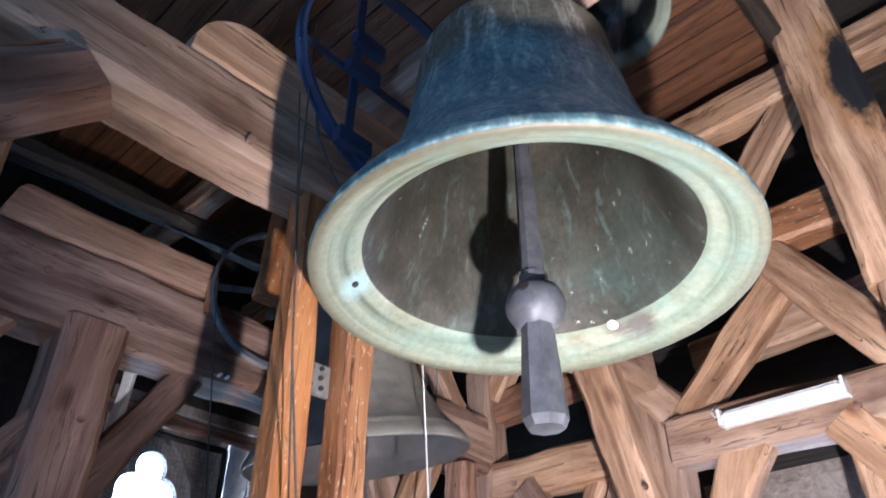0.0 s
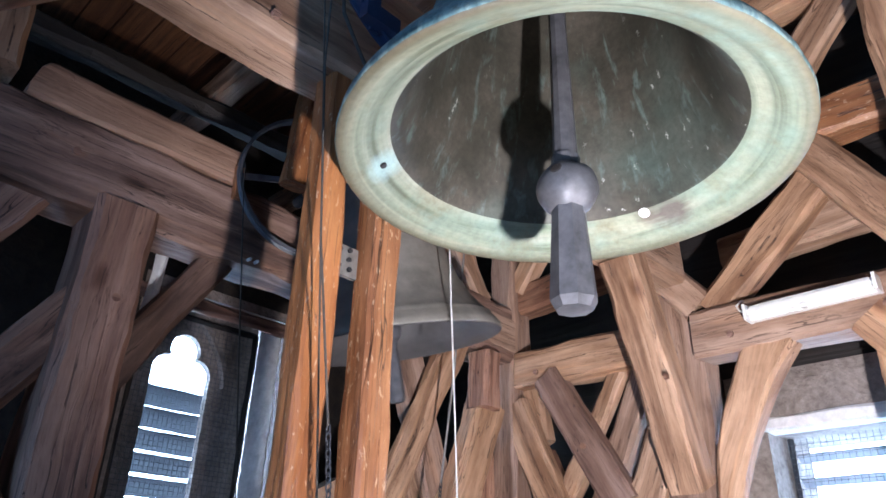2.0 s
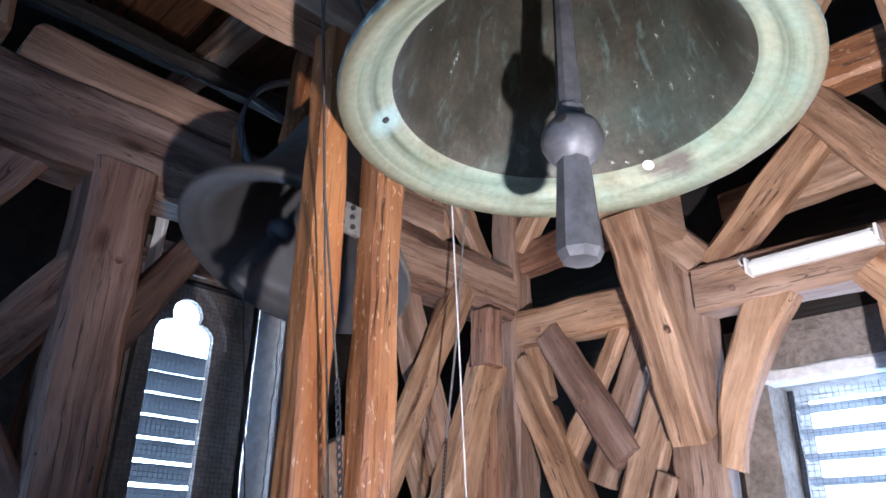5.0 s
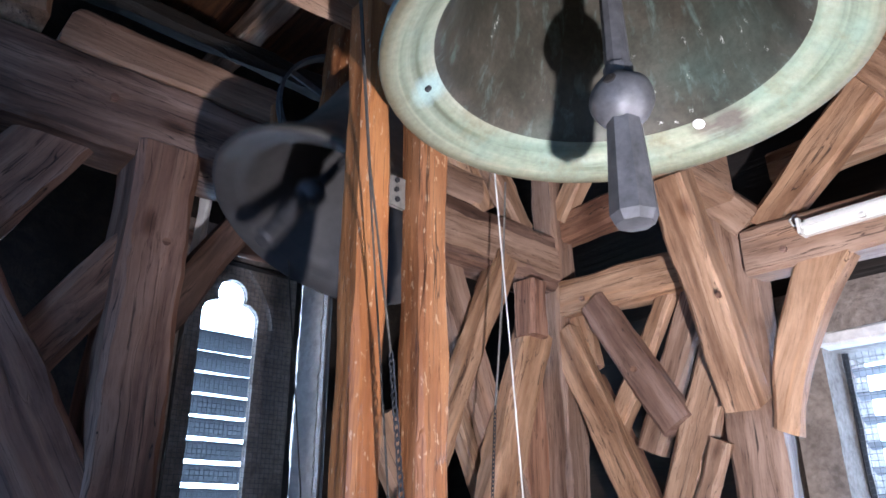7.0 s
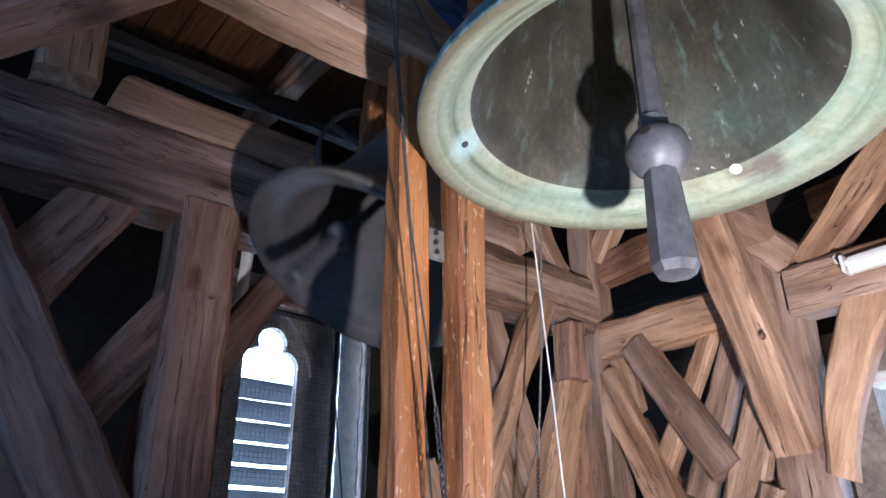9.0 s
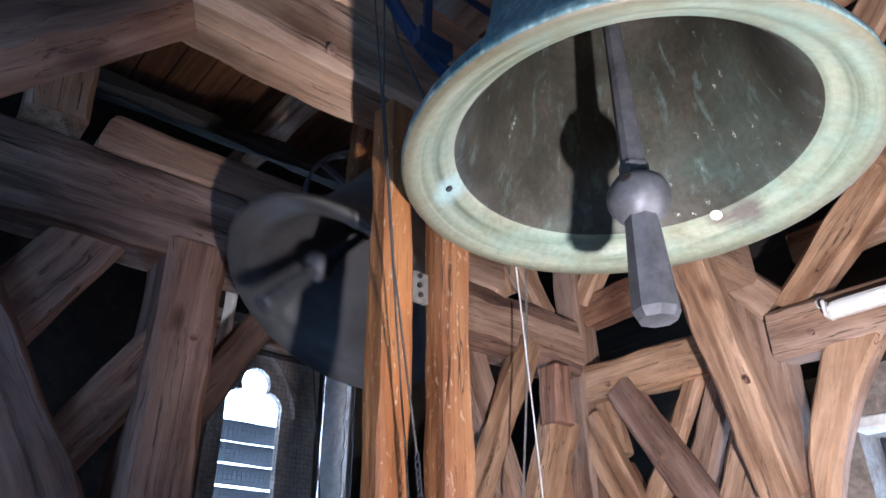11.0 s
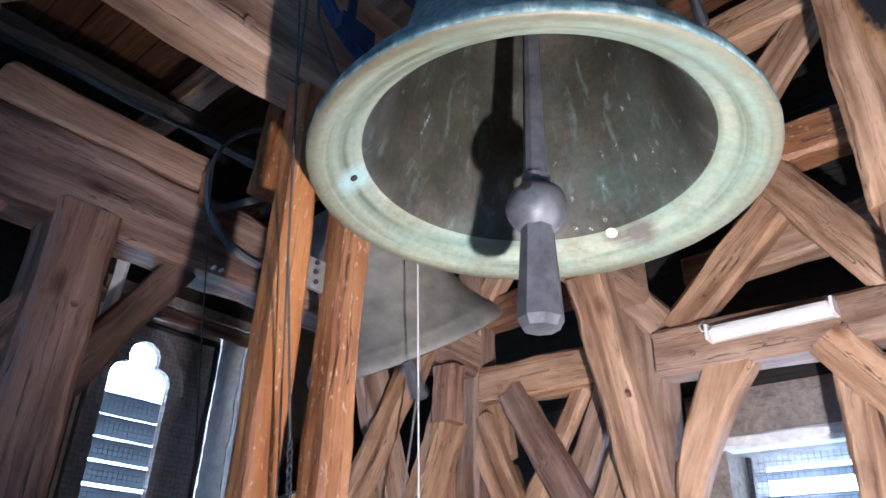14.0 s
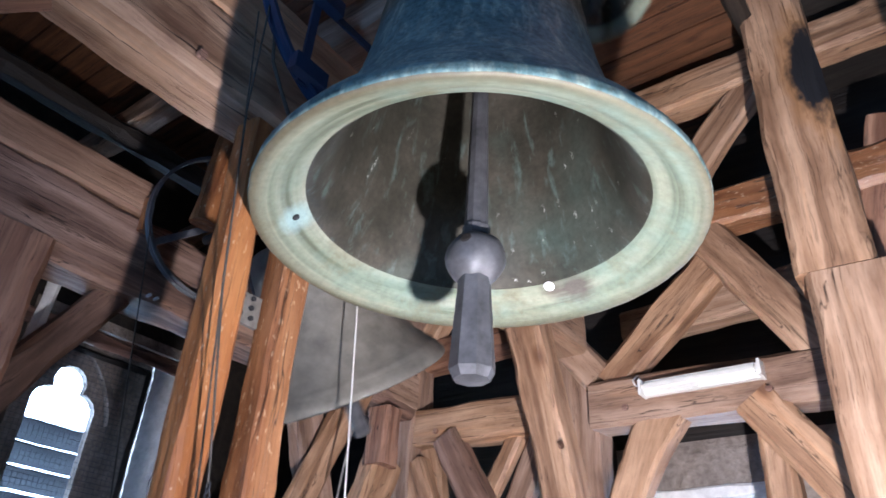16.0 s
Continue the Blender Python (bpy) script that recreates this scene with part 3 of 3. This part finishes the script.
timber("brace", (-2.27, N + 0.03, 2.89), (-2.72, N + 0.03, 2.12), 0.1, 0.13, FRAME)
timber("brace", (-2.1, N + 0.05, 2.85), (-2.51, N + 0.05, 1.97), 0.12, 0.17, FRAME)
timber("brace", (-1.96, N - 0.02, 2.52), (-2.43, N - 0.02, 1.42), 0.12, 0.21, FRAME)
timber("brace", (-2.0, N - 0.09, 1.98), (-2.25, N - 0.09, 1.42), 0.08, 0.12, FRAME)
timber("post", (-1.88, N + 0.06, 0), (-1.84, N + 0.06, 3.3), 0.28, 0.19, FRAME, None, (0, 1, 0))
timber("brace", (B + 0.03, 3.15, 3.27), (B + 0.03, 3.66, 2.14), 0.2, 0.2, FRAME)
timber("brace", (-1.29, N - 0.04, 2.87), (-1.67, N - 0.04, 1.99), 0.13, 0.25, FRAME, bow=0.06, taper=0.5)
timber("brace", (-2.08, N - 0.02, 3.62), (-1.68, N - 0.02, 3.12), 0.12, 0.2, FRAME)
timber("brace", (-1.62, N, 3.08), (-0.88, N, 3.76), 0.13, 0.22, FRAME)
timber("cross_beam", (-1.7, 4.27, 3.64), (-0.3, 4.27, 3.7), 0.2, 0.22, FRAME)
timber("brace", (-0.98, N - 0.03, 3.9), (-0.45, N - 0.03, 3.02), 0.14, 0.23, FRAME)
timber("cross_beam", (-1.7, N, 4.02), (0.4, N, 4.0), 0.2, 0.25, FRAME, PINE)
timber("cross_beam", (-3.1, N, 4.96), (0.6, N, 5.0), 0.2, 0.26, FRAME)
timber("brace", (-0.98, N, 4.36), (-0.56, N, 4.86), 0.13, 0.22, FRAME)
timber("cross_beam", (-3.1, N + 0.06, 3.53), (-2.3, N + 0.06, 3.57), 0.2, 0.22, FRAME, GREY_OAK)
timber("post", (-0.83, N + 0.06, 0), (-0.8, N + 0.06, 2.8), 0.15, 0.16, FRAME, None, (0, 1, 0))
timber("brace", (-0.84, N - 0.05, 2.86), (-0.2, N - 0.05, 1.95), 0.14, 0.22, FRAME)
timber("brace", (0.1, N, 4.3), (-0.2, N, 3.3), 0.12, 0.24, FRAME, GREY_OAK)
# west side lattice
timber("brace", (A + 0.1, 3.16, 3.16), (A + 0.1, 2.4, 1.6), 0.1, 0.19, FRAME)
timber("brace", (A - 0.02, 2.7, 3.2), (A - 0.02, 3.34, 1.6), 0.1, 0.25, FRAME)
timber("brace", (A + 0.1, 3.42, 2.72), (A + 0.1, 2.9, 1.4), 0.16, 0.24, FRAME)
timber("block", (A + 0.16, 3.34, 3.02), (A + 0.16, 3.33, 2.66), 0.18, 0.16, FRAME, GREY_OAK, (0, 1, 0))
timber("brace", (A + 0.06, 2.7, 3.9), (A + 0.06, 3.0, 3.44), 0.14, 0.2, FRAME)
timber("brace", (A + 0.06, 3.1, 3.85), (A + 0.06, 3.4, 3.42), 0.12, 0.16, FRAME)
timber("brace", (-2.8, N, 3.92), (-3.03, N, 3.6), 0.12, 0.16, FRAME)
timber("brace", (A - 0.1, 3.5, 2.2), (A - 0.1, 3.1, 1.3), 0.1, 0.2, FRAME)
timber("brace", (A - 0.04, 2.3, 2.1), (A - 0.04, 2.75, 1.3), 0.1, 0.2, FRAME)
timber("post", (-3.22, 3.56, 0.0), (-3.22, 3.56, 2.5), 0.12, 0.24, FRAME, GREY_OAK, (0, 1, 0))
timber("brace", (A - 0.12, 2.95, 2.3), (A - 0.12, 3.45, 1.2), 0.1, 0.22, FRAME)
timber("brace", (-2.95, N + 0.12, 2.45), (-2.45, N + 0.12, 1.3), 0.1, 0.2, FRAME, GREY_OAK)
timber("brace", (-2.1, N + 0.14, 2.0), (-1.8, N + 0.14, 2.75), 0.1, 0.16, FRAME, GREY_OAK)
# east post in two lengths
timber("post", (-0.29, 3.24, 3.17), (-0.29, 3.24, 5.3), 0.32, 0.28, FRAME, CHAR, (0, 1, 0))
timber("post", (-0.25, 3.25, 0.0), (-0.25, 3.25, 3.165), 0.34, 0.29, FRAME, None, (0, 1, 0))
# fixed block added in place of the swinging headstock's orange end
timber("bearing_block", (-2.66, 1.6, 3.36), (-2.6, 1.6, 3.86), 0.12, 0.13, FRAME, PINE, (0, 1, 0), "fixed orange pine block added for the swinging headstock's end", 0.03)
# roof joists
for y in (0.35, 1.72, 2.9):
    timber("joist", (-5.1, y, 4.72), (-3.0, y, 4.72), 0.16, 0.2, FRAME)
timber("purlin", (-3.85, -1.5, 4.4), (-3.82, 2.6, 4.42), 0.15, 0.15, FRAME, NEAR_BLACK, chamfer=0.04)

# ---- bells ----
OUT = [(0.66, 0.0), (0.662, 0.012), (0.652, 0.045), (0.612, 0.1), (0.545, 0.18), (0.475, 0.3), (0.425, 0.43), (0.39, 0.58), (0.365, 0.74), (0.352, 0.86), (0.335, 0.93), (0.28, 0.985), (0.15, 1.005), (0.0, 1.01)]
INN = [(0.51, 0.08), (0.485, 0.112), (0.455, 0.18), (0.415, 0.29), (0.37, 0.45), (0.33, 0.64), (0.3, 0.82), (0.26, 0.9), (0.0, 0.92)]


def smooth_curve(pts, n=4):
    """More points on a profile, by Catmull-Rom."""
    out = []
    for i in range(len(pts) - 1):
        p0, p1, p2, p3 = (Vector(pts[max(0, min(len(pts) - 1, i + k))]) for k in (-1, 0, 1, 2))
        for j in range(n):
            t = j / n
            out.append(tuple(0.5 * (2 * p1 + (p2 - p0) * t + (2 * p0 - 5 * p1 + 4 * p2 - p3) * t * t + (3 * p1 - p0 - 3 * p2 + p3) * t ** 3)))
    return out + [tuple(pts[-1])]


def bell_body(parent, k, outside, inside, lip, ridges=()):
    outer = smooth_curve(OUT, 5)
    for z0 in ridges:
        outer = [(r + 0.006 * max(0.0, 1 - abs(z - z0) / 0.012), z) for r, z in outer]
    lower = [(0.653, -0.005), (0.637, -0.001), (0.605, 0.014), (0.577, 0.031), (0.566, 0.043), (0.556, 0.051), (0.535, 0.064)]
    inner = smooth_curve(INN, 4)
    prof = [(abs(r) * k, z * k) for r, z in outer[::-1] + lower + inner]
    bm = lathe(prof, 160)
    for f in bm.faces:
        c = f.calc_center_median() / k
        r = math.hypot(c.x, c.y)
        if -0.01 < c.z < 0.0795 and 0.511 < r < 0.657 and f.normal.z < -0.15:
            f.material_index = 2
        elif f.normal.x * c.x + f.normal.y * c.y < -1e-4 or (f.normal.z < 0 and r < 0.3):
            f.material_index = 1
    if k == 1.0:
        for v in bm.verts:
            r = math.hypot(v.co.x, v.co.y)
            if r > 0.6 and v.co.z < 0.06:
                a = math.atan2(v.co.y, v.co.x)
                d = 1 + 0.0035 * noise.noise(Vector((math.cos(a) * 9, math.sin(a) * 9, v.co.z * 9))) + (0.003 * noise.noise(Vector((math.cos(a) * 26, math.sin(a) * 26, v.co.z * 30))) if r > 0.64 else 0)
                v.co.x, v.co.y = v.co.x * d, v.co.y * d
    return part("bell_body", bm, [outside, inside, lip], parent, smooth=True)


def clapper(parent, ball, tail, r):
    """Hangs along -z from its eye: a rod, a ball and an eight-sided tail."""
    k = r / 0.088
    bm = lathe([(0, 0), (0.03 * k, 0), (0.027 * k, ball * 0.4), (0.036 * k, ball + r * 1.25), (0.042 * k, ball + r * 1.2), (0.042 * k, ball + r * 0.85)], 10)
    c = part("clapper", bm, IRON, parent, "dark forged iron clapper")
    bm = lathe([(0.0, ball + r)] + [(r * math.sin(a), ball + r * math.cos(a) * 0.95) for a in [math.pi * i / 16 for i in range(1, 16)]] + [(0, ball - r)], 40)
    for v in bm.verts:
        v.co *= 1 + 0.012 * noise.noise(v.co * 16)
    part("clapper_ball", bm, IRON, c, smooth=True)
    bm = lathe([(0, ball - r * 0.75), (0.047 * k, ball - r * 0.75), (0.05 * k, ball - r * 1.3), (0.063 * k, tail + 0.04 * k), (0.063 * k, tail + 0.025 * k), (0.05 * k, tail), (0, tail - 0.004)], 8)
    part("clapper_tail", bm, IRON, c)
    return c


def bar(bm, p, q, w, h):
    m, length = along(p, q)
    v0 = len(bm.verts)
    box(bm, 0, length, -w / 2, w / 2, -h / 2, h / 2)
    bm.verts.ensure_lookup_table()
    for v in bm.verts[v0:]:
        v.co = m @ v.co


def rope_wheel(parent, m, r, mat, spokes, label):
    """A channel-rimmed rope wheel about its own z axis, with flat bars (pairs of points) as spokes."""
    rim = lathe([(r, -0.026), (r, -0.018), (r - 0.01, -0.01), (r - 0.01, 0.01), (r, 0.018), (r, 0.026), (r - 0.016, 0.026), (r - 0.016, -0.026)], 96, True)
    w = part("wheel", rim, mat, parent, label, m)
    for p, q in spokes:
        bm = bmesh.new()
        bar(bm, (*p, 0), (*q, 0), 0.035, 0.012)
        part("spoke", bm, mat, w)
    return w


BELL = empty("church_bell", pose(-1.027, 1.492, 2.716), "large bronze bell with green patina hanging at rest in the frame", "bell", "bells in the belfry")
bell_body(BELL, 1.0, BRONZE_OUT, BRONZE_IN, PATINA, (0.1, 0.16, 0.8, 0.9))
CLAPPER = clapper(BELL, -0.987, -1.353, 0.088)
CLAPPER.location.z = 0.9
bm = lathe([(0, 0.99), (0.12, 0.99), (0.11, 1.12), (0, 1.12)], 24)
part("crown", bm, BRONZE_OUT, BELL)
m, length = along((-0.9, 0, 1.2), (1.4, 0, 1.2))
part("headstock", hewn(length, 0.2, 0.2, 77), OAK, BELL, "oak headstock", m)
W1 = rope_wheel(BELL, pose(-0.545, -0.02, 1.13, 0, 90, 0), 0.57, DAYLIT_IRON, [((-0.55, -0.28), (0.5, -0.3)), ((-0.5, 0.28), (0.5, 0.28)), ((0.07, -0.56), (0.07, 0.56))], "iron rope wheel, blue from the daylight put into its colour")
for x, y in ((0.07, -0.29), (-0.1, -0.27), (0.46, -0.31), (0.07, 0.28)):
    bm = bmesh.new()
    box(bm, x - 0.035, x + 0.035, y - 0.06, y + 0.09, 0.008, 0.05)
    part("clamp", bm, DAYLIT_IRON, W1)
# forging flaw on the clapper's ball
m = Vector((0.22, -0.86, 0.3)).to_track_quat("Z", "Y").to_matrix().to_4x4()
m.translation = Vector((0, 0, -0.987)) + Vector((0.22, -0.86, 0.3)).normalized() * 0.082
bm = lathe([(0.0, 0.006), (0.014, 0.006), (0.02, 0.003), (0.021, -0.006), (0.0, -0.006)], 10)
part("forging_flaw", bm, NEAR_BLACK, CLAPPER, "dark forging flaw", m)
# bare strike mark on the lip
bm = lathe([(0.0, 0.008)] + [(0.02 * math.sin(q), 0.008 * math.cos(q)) for q in [math.pi * i / 8 for i in range(1, 8)]] + [(0.0, -0.008)], 16)
m = Vector((0.04, -0.5, -0.86)).to_track_quat("Z", "Y").to_matrix().to_4x4()
m.translation = (-0.042, 0.519, 0.072)
part("strike_mark", bm, WHITE_PLASTIC, BELL, "bare shiny strike mark on the lip", m, True)
bm = bmesh.new()
rod(bm, (-0.468, -0.302, 0.065), (-0.4595, -0.296, 0.0495), 0.011, 12)
part("cast_flaw", bm, DARK_IRON, BELL, "small dark hole in the lip")
PIVOT = (-2.431, 1.867, 3.533)
SWING = empty("swinging_bell", pose(*PIVOT), "dusty grey bronze bell swinging in the frame", "bell", "bells in the belfry")
B2 = bell_body(SWING, 0.765, DUST_BRONZE, SHADED_IN, SHADED_IN, (0.1, 0.17, 0.3))
B2.location.z = -0.929
CLAPPER2 = clapper(SWING, -0.7, -1.03, 0.062)
CLAPPER2.location.z = -0.16
bm = lathe([(0, -0.17), (0.1, -0.17), (0.09, -0.02), (0, -0.02)], 24)
part("crown", bm, DUST_BRONZE, SWING)
m, length = along((-0.42, 0, 0.07), (0.42, 0, 0.07))
part("headstock", hewn(length, 0.22, 0.26, 78), PINE, SWING, "orange pine headstock", m)
rope_wheel(SWING, pose(-0.43, -0.04, 0.01, 0, 90, -12), 0.395, WHEEL_IRON, [((-0.37, 0.06), (0.37, 0.06)), ((-0.03, -0.38), (-0.03, 0.38))], "thin grey iron rope wheel")
bm = bmesh.new()
rod(bm, (-0.62, 0, 0), (0.5, 0, 0), 0.03, 12)
part("axle", bm, DARK_IRON, SWING)

PIVOT3 = (-0.88, 2.38, 4.88)
SMALL = empty("small_bell", pose(*PIVOT3), "small green bronze bell swinging high in the frame", "bell", "bells in the belfry")
B3 = bell_body(SMALL, 0.455, BRONZE_OUT, BRONZE_IN, PATINA)
B3.location.z = -0.55
CLAPPER3 = clapper(SMALL, -0.44, -0.66, 0.045)
CLAPPER3.location.z = -0.11
bm = lathe([(0, -0.1), (0.055, -0.1), (0.05, 0.0), (0, 0.0)], 20)
part("crown", bm, BRONZE_OUT, SMALL)
m, length = along((-0.4, 0, 0.05), (0.4, 0, 0.05))
part("headstock", hewn(length, 0.12, 0.12, 80), OAK, SMALL, "oak headstock", m)
bm = bmesh.new()
rod(bm, (-0.5, 0, 0), (0.5, 0, 0), 0.02, 12)
part("axle", bm, DARK_IRON, SMALL)
for x in (-0.46, 0.46):
    timber("bearing_beam", (PIVOT3[0] + x, 1.4, 4.8), (PIVOT3[0] + x, 3.6, 4.8), 0.1, 0.12, FRAME, NEAR_BLACK)

# ---- lamp on the cross beam ----
TUBE = empty("tube_light", pose(-1.07, N - 0.16, 2.975), "white fluorescent batten light fixed to an oak beam", "lamp")
bm = bmesh.new()
box(bm, -0.31, 0.31, 0.0, 0.05, -0.045, 0.035)
bmesh.ops.bevel(bm, geom=bm.edges[:], offset=0.008, segments=2, affect="EDGES")
part("housing", bm, WHITE_PLASTIC, TUBE)
bm = bmesh.new()
box(bm, -0.3, 0.3, -0.045, -0.002, -0.035, 0.025)
bmesh.ops.bevel(bm, geom=bm.edges[:], offset=0.018, segments=3, affect="EDGES")
part("diffuser", bm, WHITE_PLASTIC, TUBE)
for x in (-0.315, 0.3):
    bm = bmesh.new()
    box(bm, x, x + 0.015, -0.048, 0.052, -0.047, 0.037)
    part("end_cap", bm, WHITE_PLASTIC, TUBE)
bm = bmesh.new()
box(bm, -0.03, 0.0, -0.05, -0.03, -0.055, -0.035)
part("clip", bm, WHITE_PLASTIC, TUBE)


def cord(name, pts, r, mat, label, category, group=""):
    cu = bpy.data.curves.new(name, "CURVE")
    cu.dimensions, cu.bevel_depth, cu.bevel_resolution = "3D", r, 2
    sp = cu.splines.new("POLY")
    sp.points.add(len(pts) - 1)
    for p, c in zip(sp.points, pts):
        p.co = (*c, 1)
    cu.materials.append(mat)
    dg_ob = bpy.data.objects.new(name, cu)
    scene.collection.objects.link(dg_ob)
    me = bpy.data.meshes.new_from_object(dg_ob)
    bpy.data.objects.remove(dg_ob)
    return tagged(new(name, me), label, category, group)


cord("lamp_cable", [(-1.38, N - 0.12, 2.99), (-1.42, N - 0.15, 3.0), (-1.44, N - 0.13, 3.04), (-1.42, N - 0.11, 3.07), (-1.4, N - 0.02, 3.09)], 0.006, WHITE_PLASTIC, "short white cable looped at the tube light", "cable")


# ---- ropes and chains ----
cord("bell_rope", [(-1.9, 1.9, 3.3), (-1.9, 1.91, 2.88), (-1.9, 1.96, 2.2), (-1.9, 2.03, 1.2), (-1.9, 2.06, 0.3)], 0.0032, ROPE_WHITE, "thin taut white bell cord", "rope")
cord("dark_cord", [(-1.66, 1.0, 3.6), (-1.66, 1.05, 3.15), (-1.66, 1.13, 2.4), (-1.66, 1.215, 1.62), (-1.66, 1.3, 0.4)], 0.003, ROPE_DARK, "dark cord hanging before a pine post", "rope")
cord("dark_cord", [(-1.58, 0.98, 3.9), (-1.58, 1.0, 3.1), (-1.58, 1.06, 2.5), (-1.58, 1.15, 1.98)], 0.0035, ROPE_DARK, "grey bell rope hanging before a pine post", "rope")
cord("dark_cord", [(-1.66, 1.08, 3.6), (-1.64, 1.09, 3.42), (-1.62, 1.14, 3.3), (-1.6, 1.24, 3.12), (-1.62, 1.3, 3.0)], 0.007, ROPE_DARK, "dark cable sagging behind the large bell", "cable")
cord("dark_cord", [(-2.86, 1.43, 3.5), (-2.86, 1.445, 3.355), (-2.86, 1.56, 2.55), (-2.86, 1.683, 1.705), (-2.86, 1.78, 0.4)], 0.0035, ROPE_DARK, "dark cord hanging from the iron rope wheel", "rope")
cord("bell_rope", [(-2.6, 2.74, 3.4), (-2.6, 2.68, 2.7), (-2.6, 2.6, 2.1)], 0.006, ROPE_GREY, "grey bell rope ending in a chain", "rope")


def chain(p, q, label):
    bm = bmesh.new()
    p, q = Vector(p), Vector(q)
    n = int((q - p).length / 0.02)
    for i in range(n):
        c = p.lerp(q, (i + 0.5) / n)
        prev = None
        for k in range(9):
            a = 2 * math.pi * k / 8
            d = Vector((0.0075 * math.cos(a), 0, 0.0145 * math.sin(a)))
            if i % 2:
                d = Vector((0, d.x, d.z))
            if prev is not None:
                rod(bm, c + prev, c + d, 0.0026, 5)
            prev = d
    return tagged(link("chain", bm, DARK_IRON), label, "chain")


chain((-1.58, 1.15, 1.98), (-1.58, 1.27, 1.0), "dark iron chain at the end of a bell rope")
chain((-2.6, 2.6, 2.1), (-2.6, 2.52, 1.2), "dark iron chain at the end of a bell rope")

# perforated bracket between the pine posts
PLATE = empty("steel_bracket", pose(-1.82, 1.315, 2.6), "galvanised perforated steel bracket bolted to a post", "bracket")
bm = bmesh.new()
box(bm, -0.008, 0.008, -0.045, 0.06, -0.06, 0.05)
part("plate", bm, GALV, PLATE)
for y, z in ((-0.02, 0.03), (0.02, 0.0), (-0.02, -0.03), (0.025, -0.035), (0.022, 0.035)):
    bm = bmesh.new()
    rod(bm, (0.008, y, z), (0.016, y, z), 0.009, 8)
    part("bolt", bm, DARK_IRON, PLATE)


# pegs and bolt heads in the timbers
def peg(p, towards, r=0.018, mat=None):
    bm = bmesh.new()
    rod(bm, (0, 0, 0), (0, 0, 0.016), r, 10)
    m = Vector(towards).to_track_quat("Z", "Y").to_matrix().to_4x4()
    m.translation = p
    return part("peg", bm, mat or GREY_OAK, FRAME, m=m)


for p, d in (((-2.8, N - 0.115, 2.94), (0, -1, 0)), ((-1.5, N - 0.115, 2.9), (0, -1, 0)), ((-0.75, N - 0.115, 2.88), (0, -1, 0)), ((-2.45, N - 0.145, 2.42), (0, -1, 0)), ((-1.715, 0.87, 3.3), (1, 0, 0)), ((A + 0.135, 0.72, 3.27), (1, 0, 0)), ((A + 0.15, 1.02, 2.68), (1, 0, 0)), ((B + 0.125, 3.3, 2.63), (1, 0, 0))):
    peg(p, d)

# two tiny white dots on the west beam
for y in (1.6, 1.64):
    bm = bmesh.new()
    rod(bm, (0, 0, 0), (0.03, 0, 0), 0.008, 8)
    tagged(link("insulator", bm, WHITE_PLASTIC, m=pose(A + 0.133, y, 3.07)), "tiny white dot on the oak beam", "clip", "clips on the beam")


def motions():
    rows, tongue, third, third_tongue = [], [], [], []
    for i in range(0, 161):
        t = i * 0.1
        w = 2 * math.pi * (t - 0.23) / 1.994
        back, grown = (1 - math.cos(w)) / 2, min(1.0, t / 6)
        rows.append((t, pose(*PIVOT, (15 + 1.95 * t) * math.cos(w) - 4 * back * grown, 0, 0)))
        tongue.append((t, pose(0, 0, -0.16, (6 + 0.6 * t) * math.sin(w + 0.5) - 15 * grown * back * back, 0, 0)))
        v = 2 * math.pi * (t - 15.45) / 1.605
        third.append((t, pose(*PIVOT3, 50 * math.cos(v), 0, 0)))
        third_tongue.append((t, pose(0, 0, -0.11, -14 * math.cos(v + 0.4), 0, 0)))
    walk(SWING, rows)
    walk(CLAPPER2, tongue)
    walk(SMALL, third)
    walk(CLAPPER3, third_tongue)


motions()
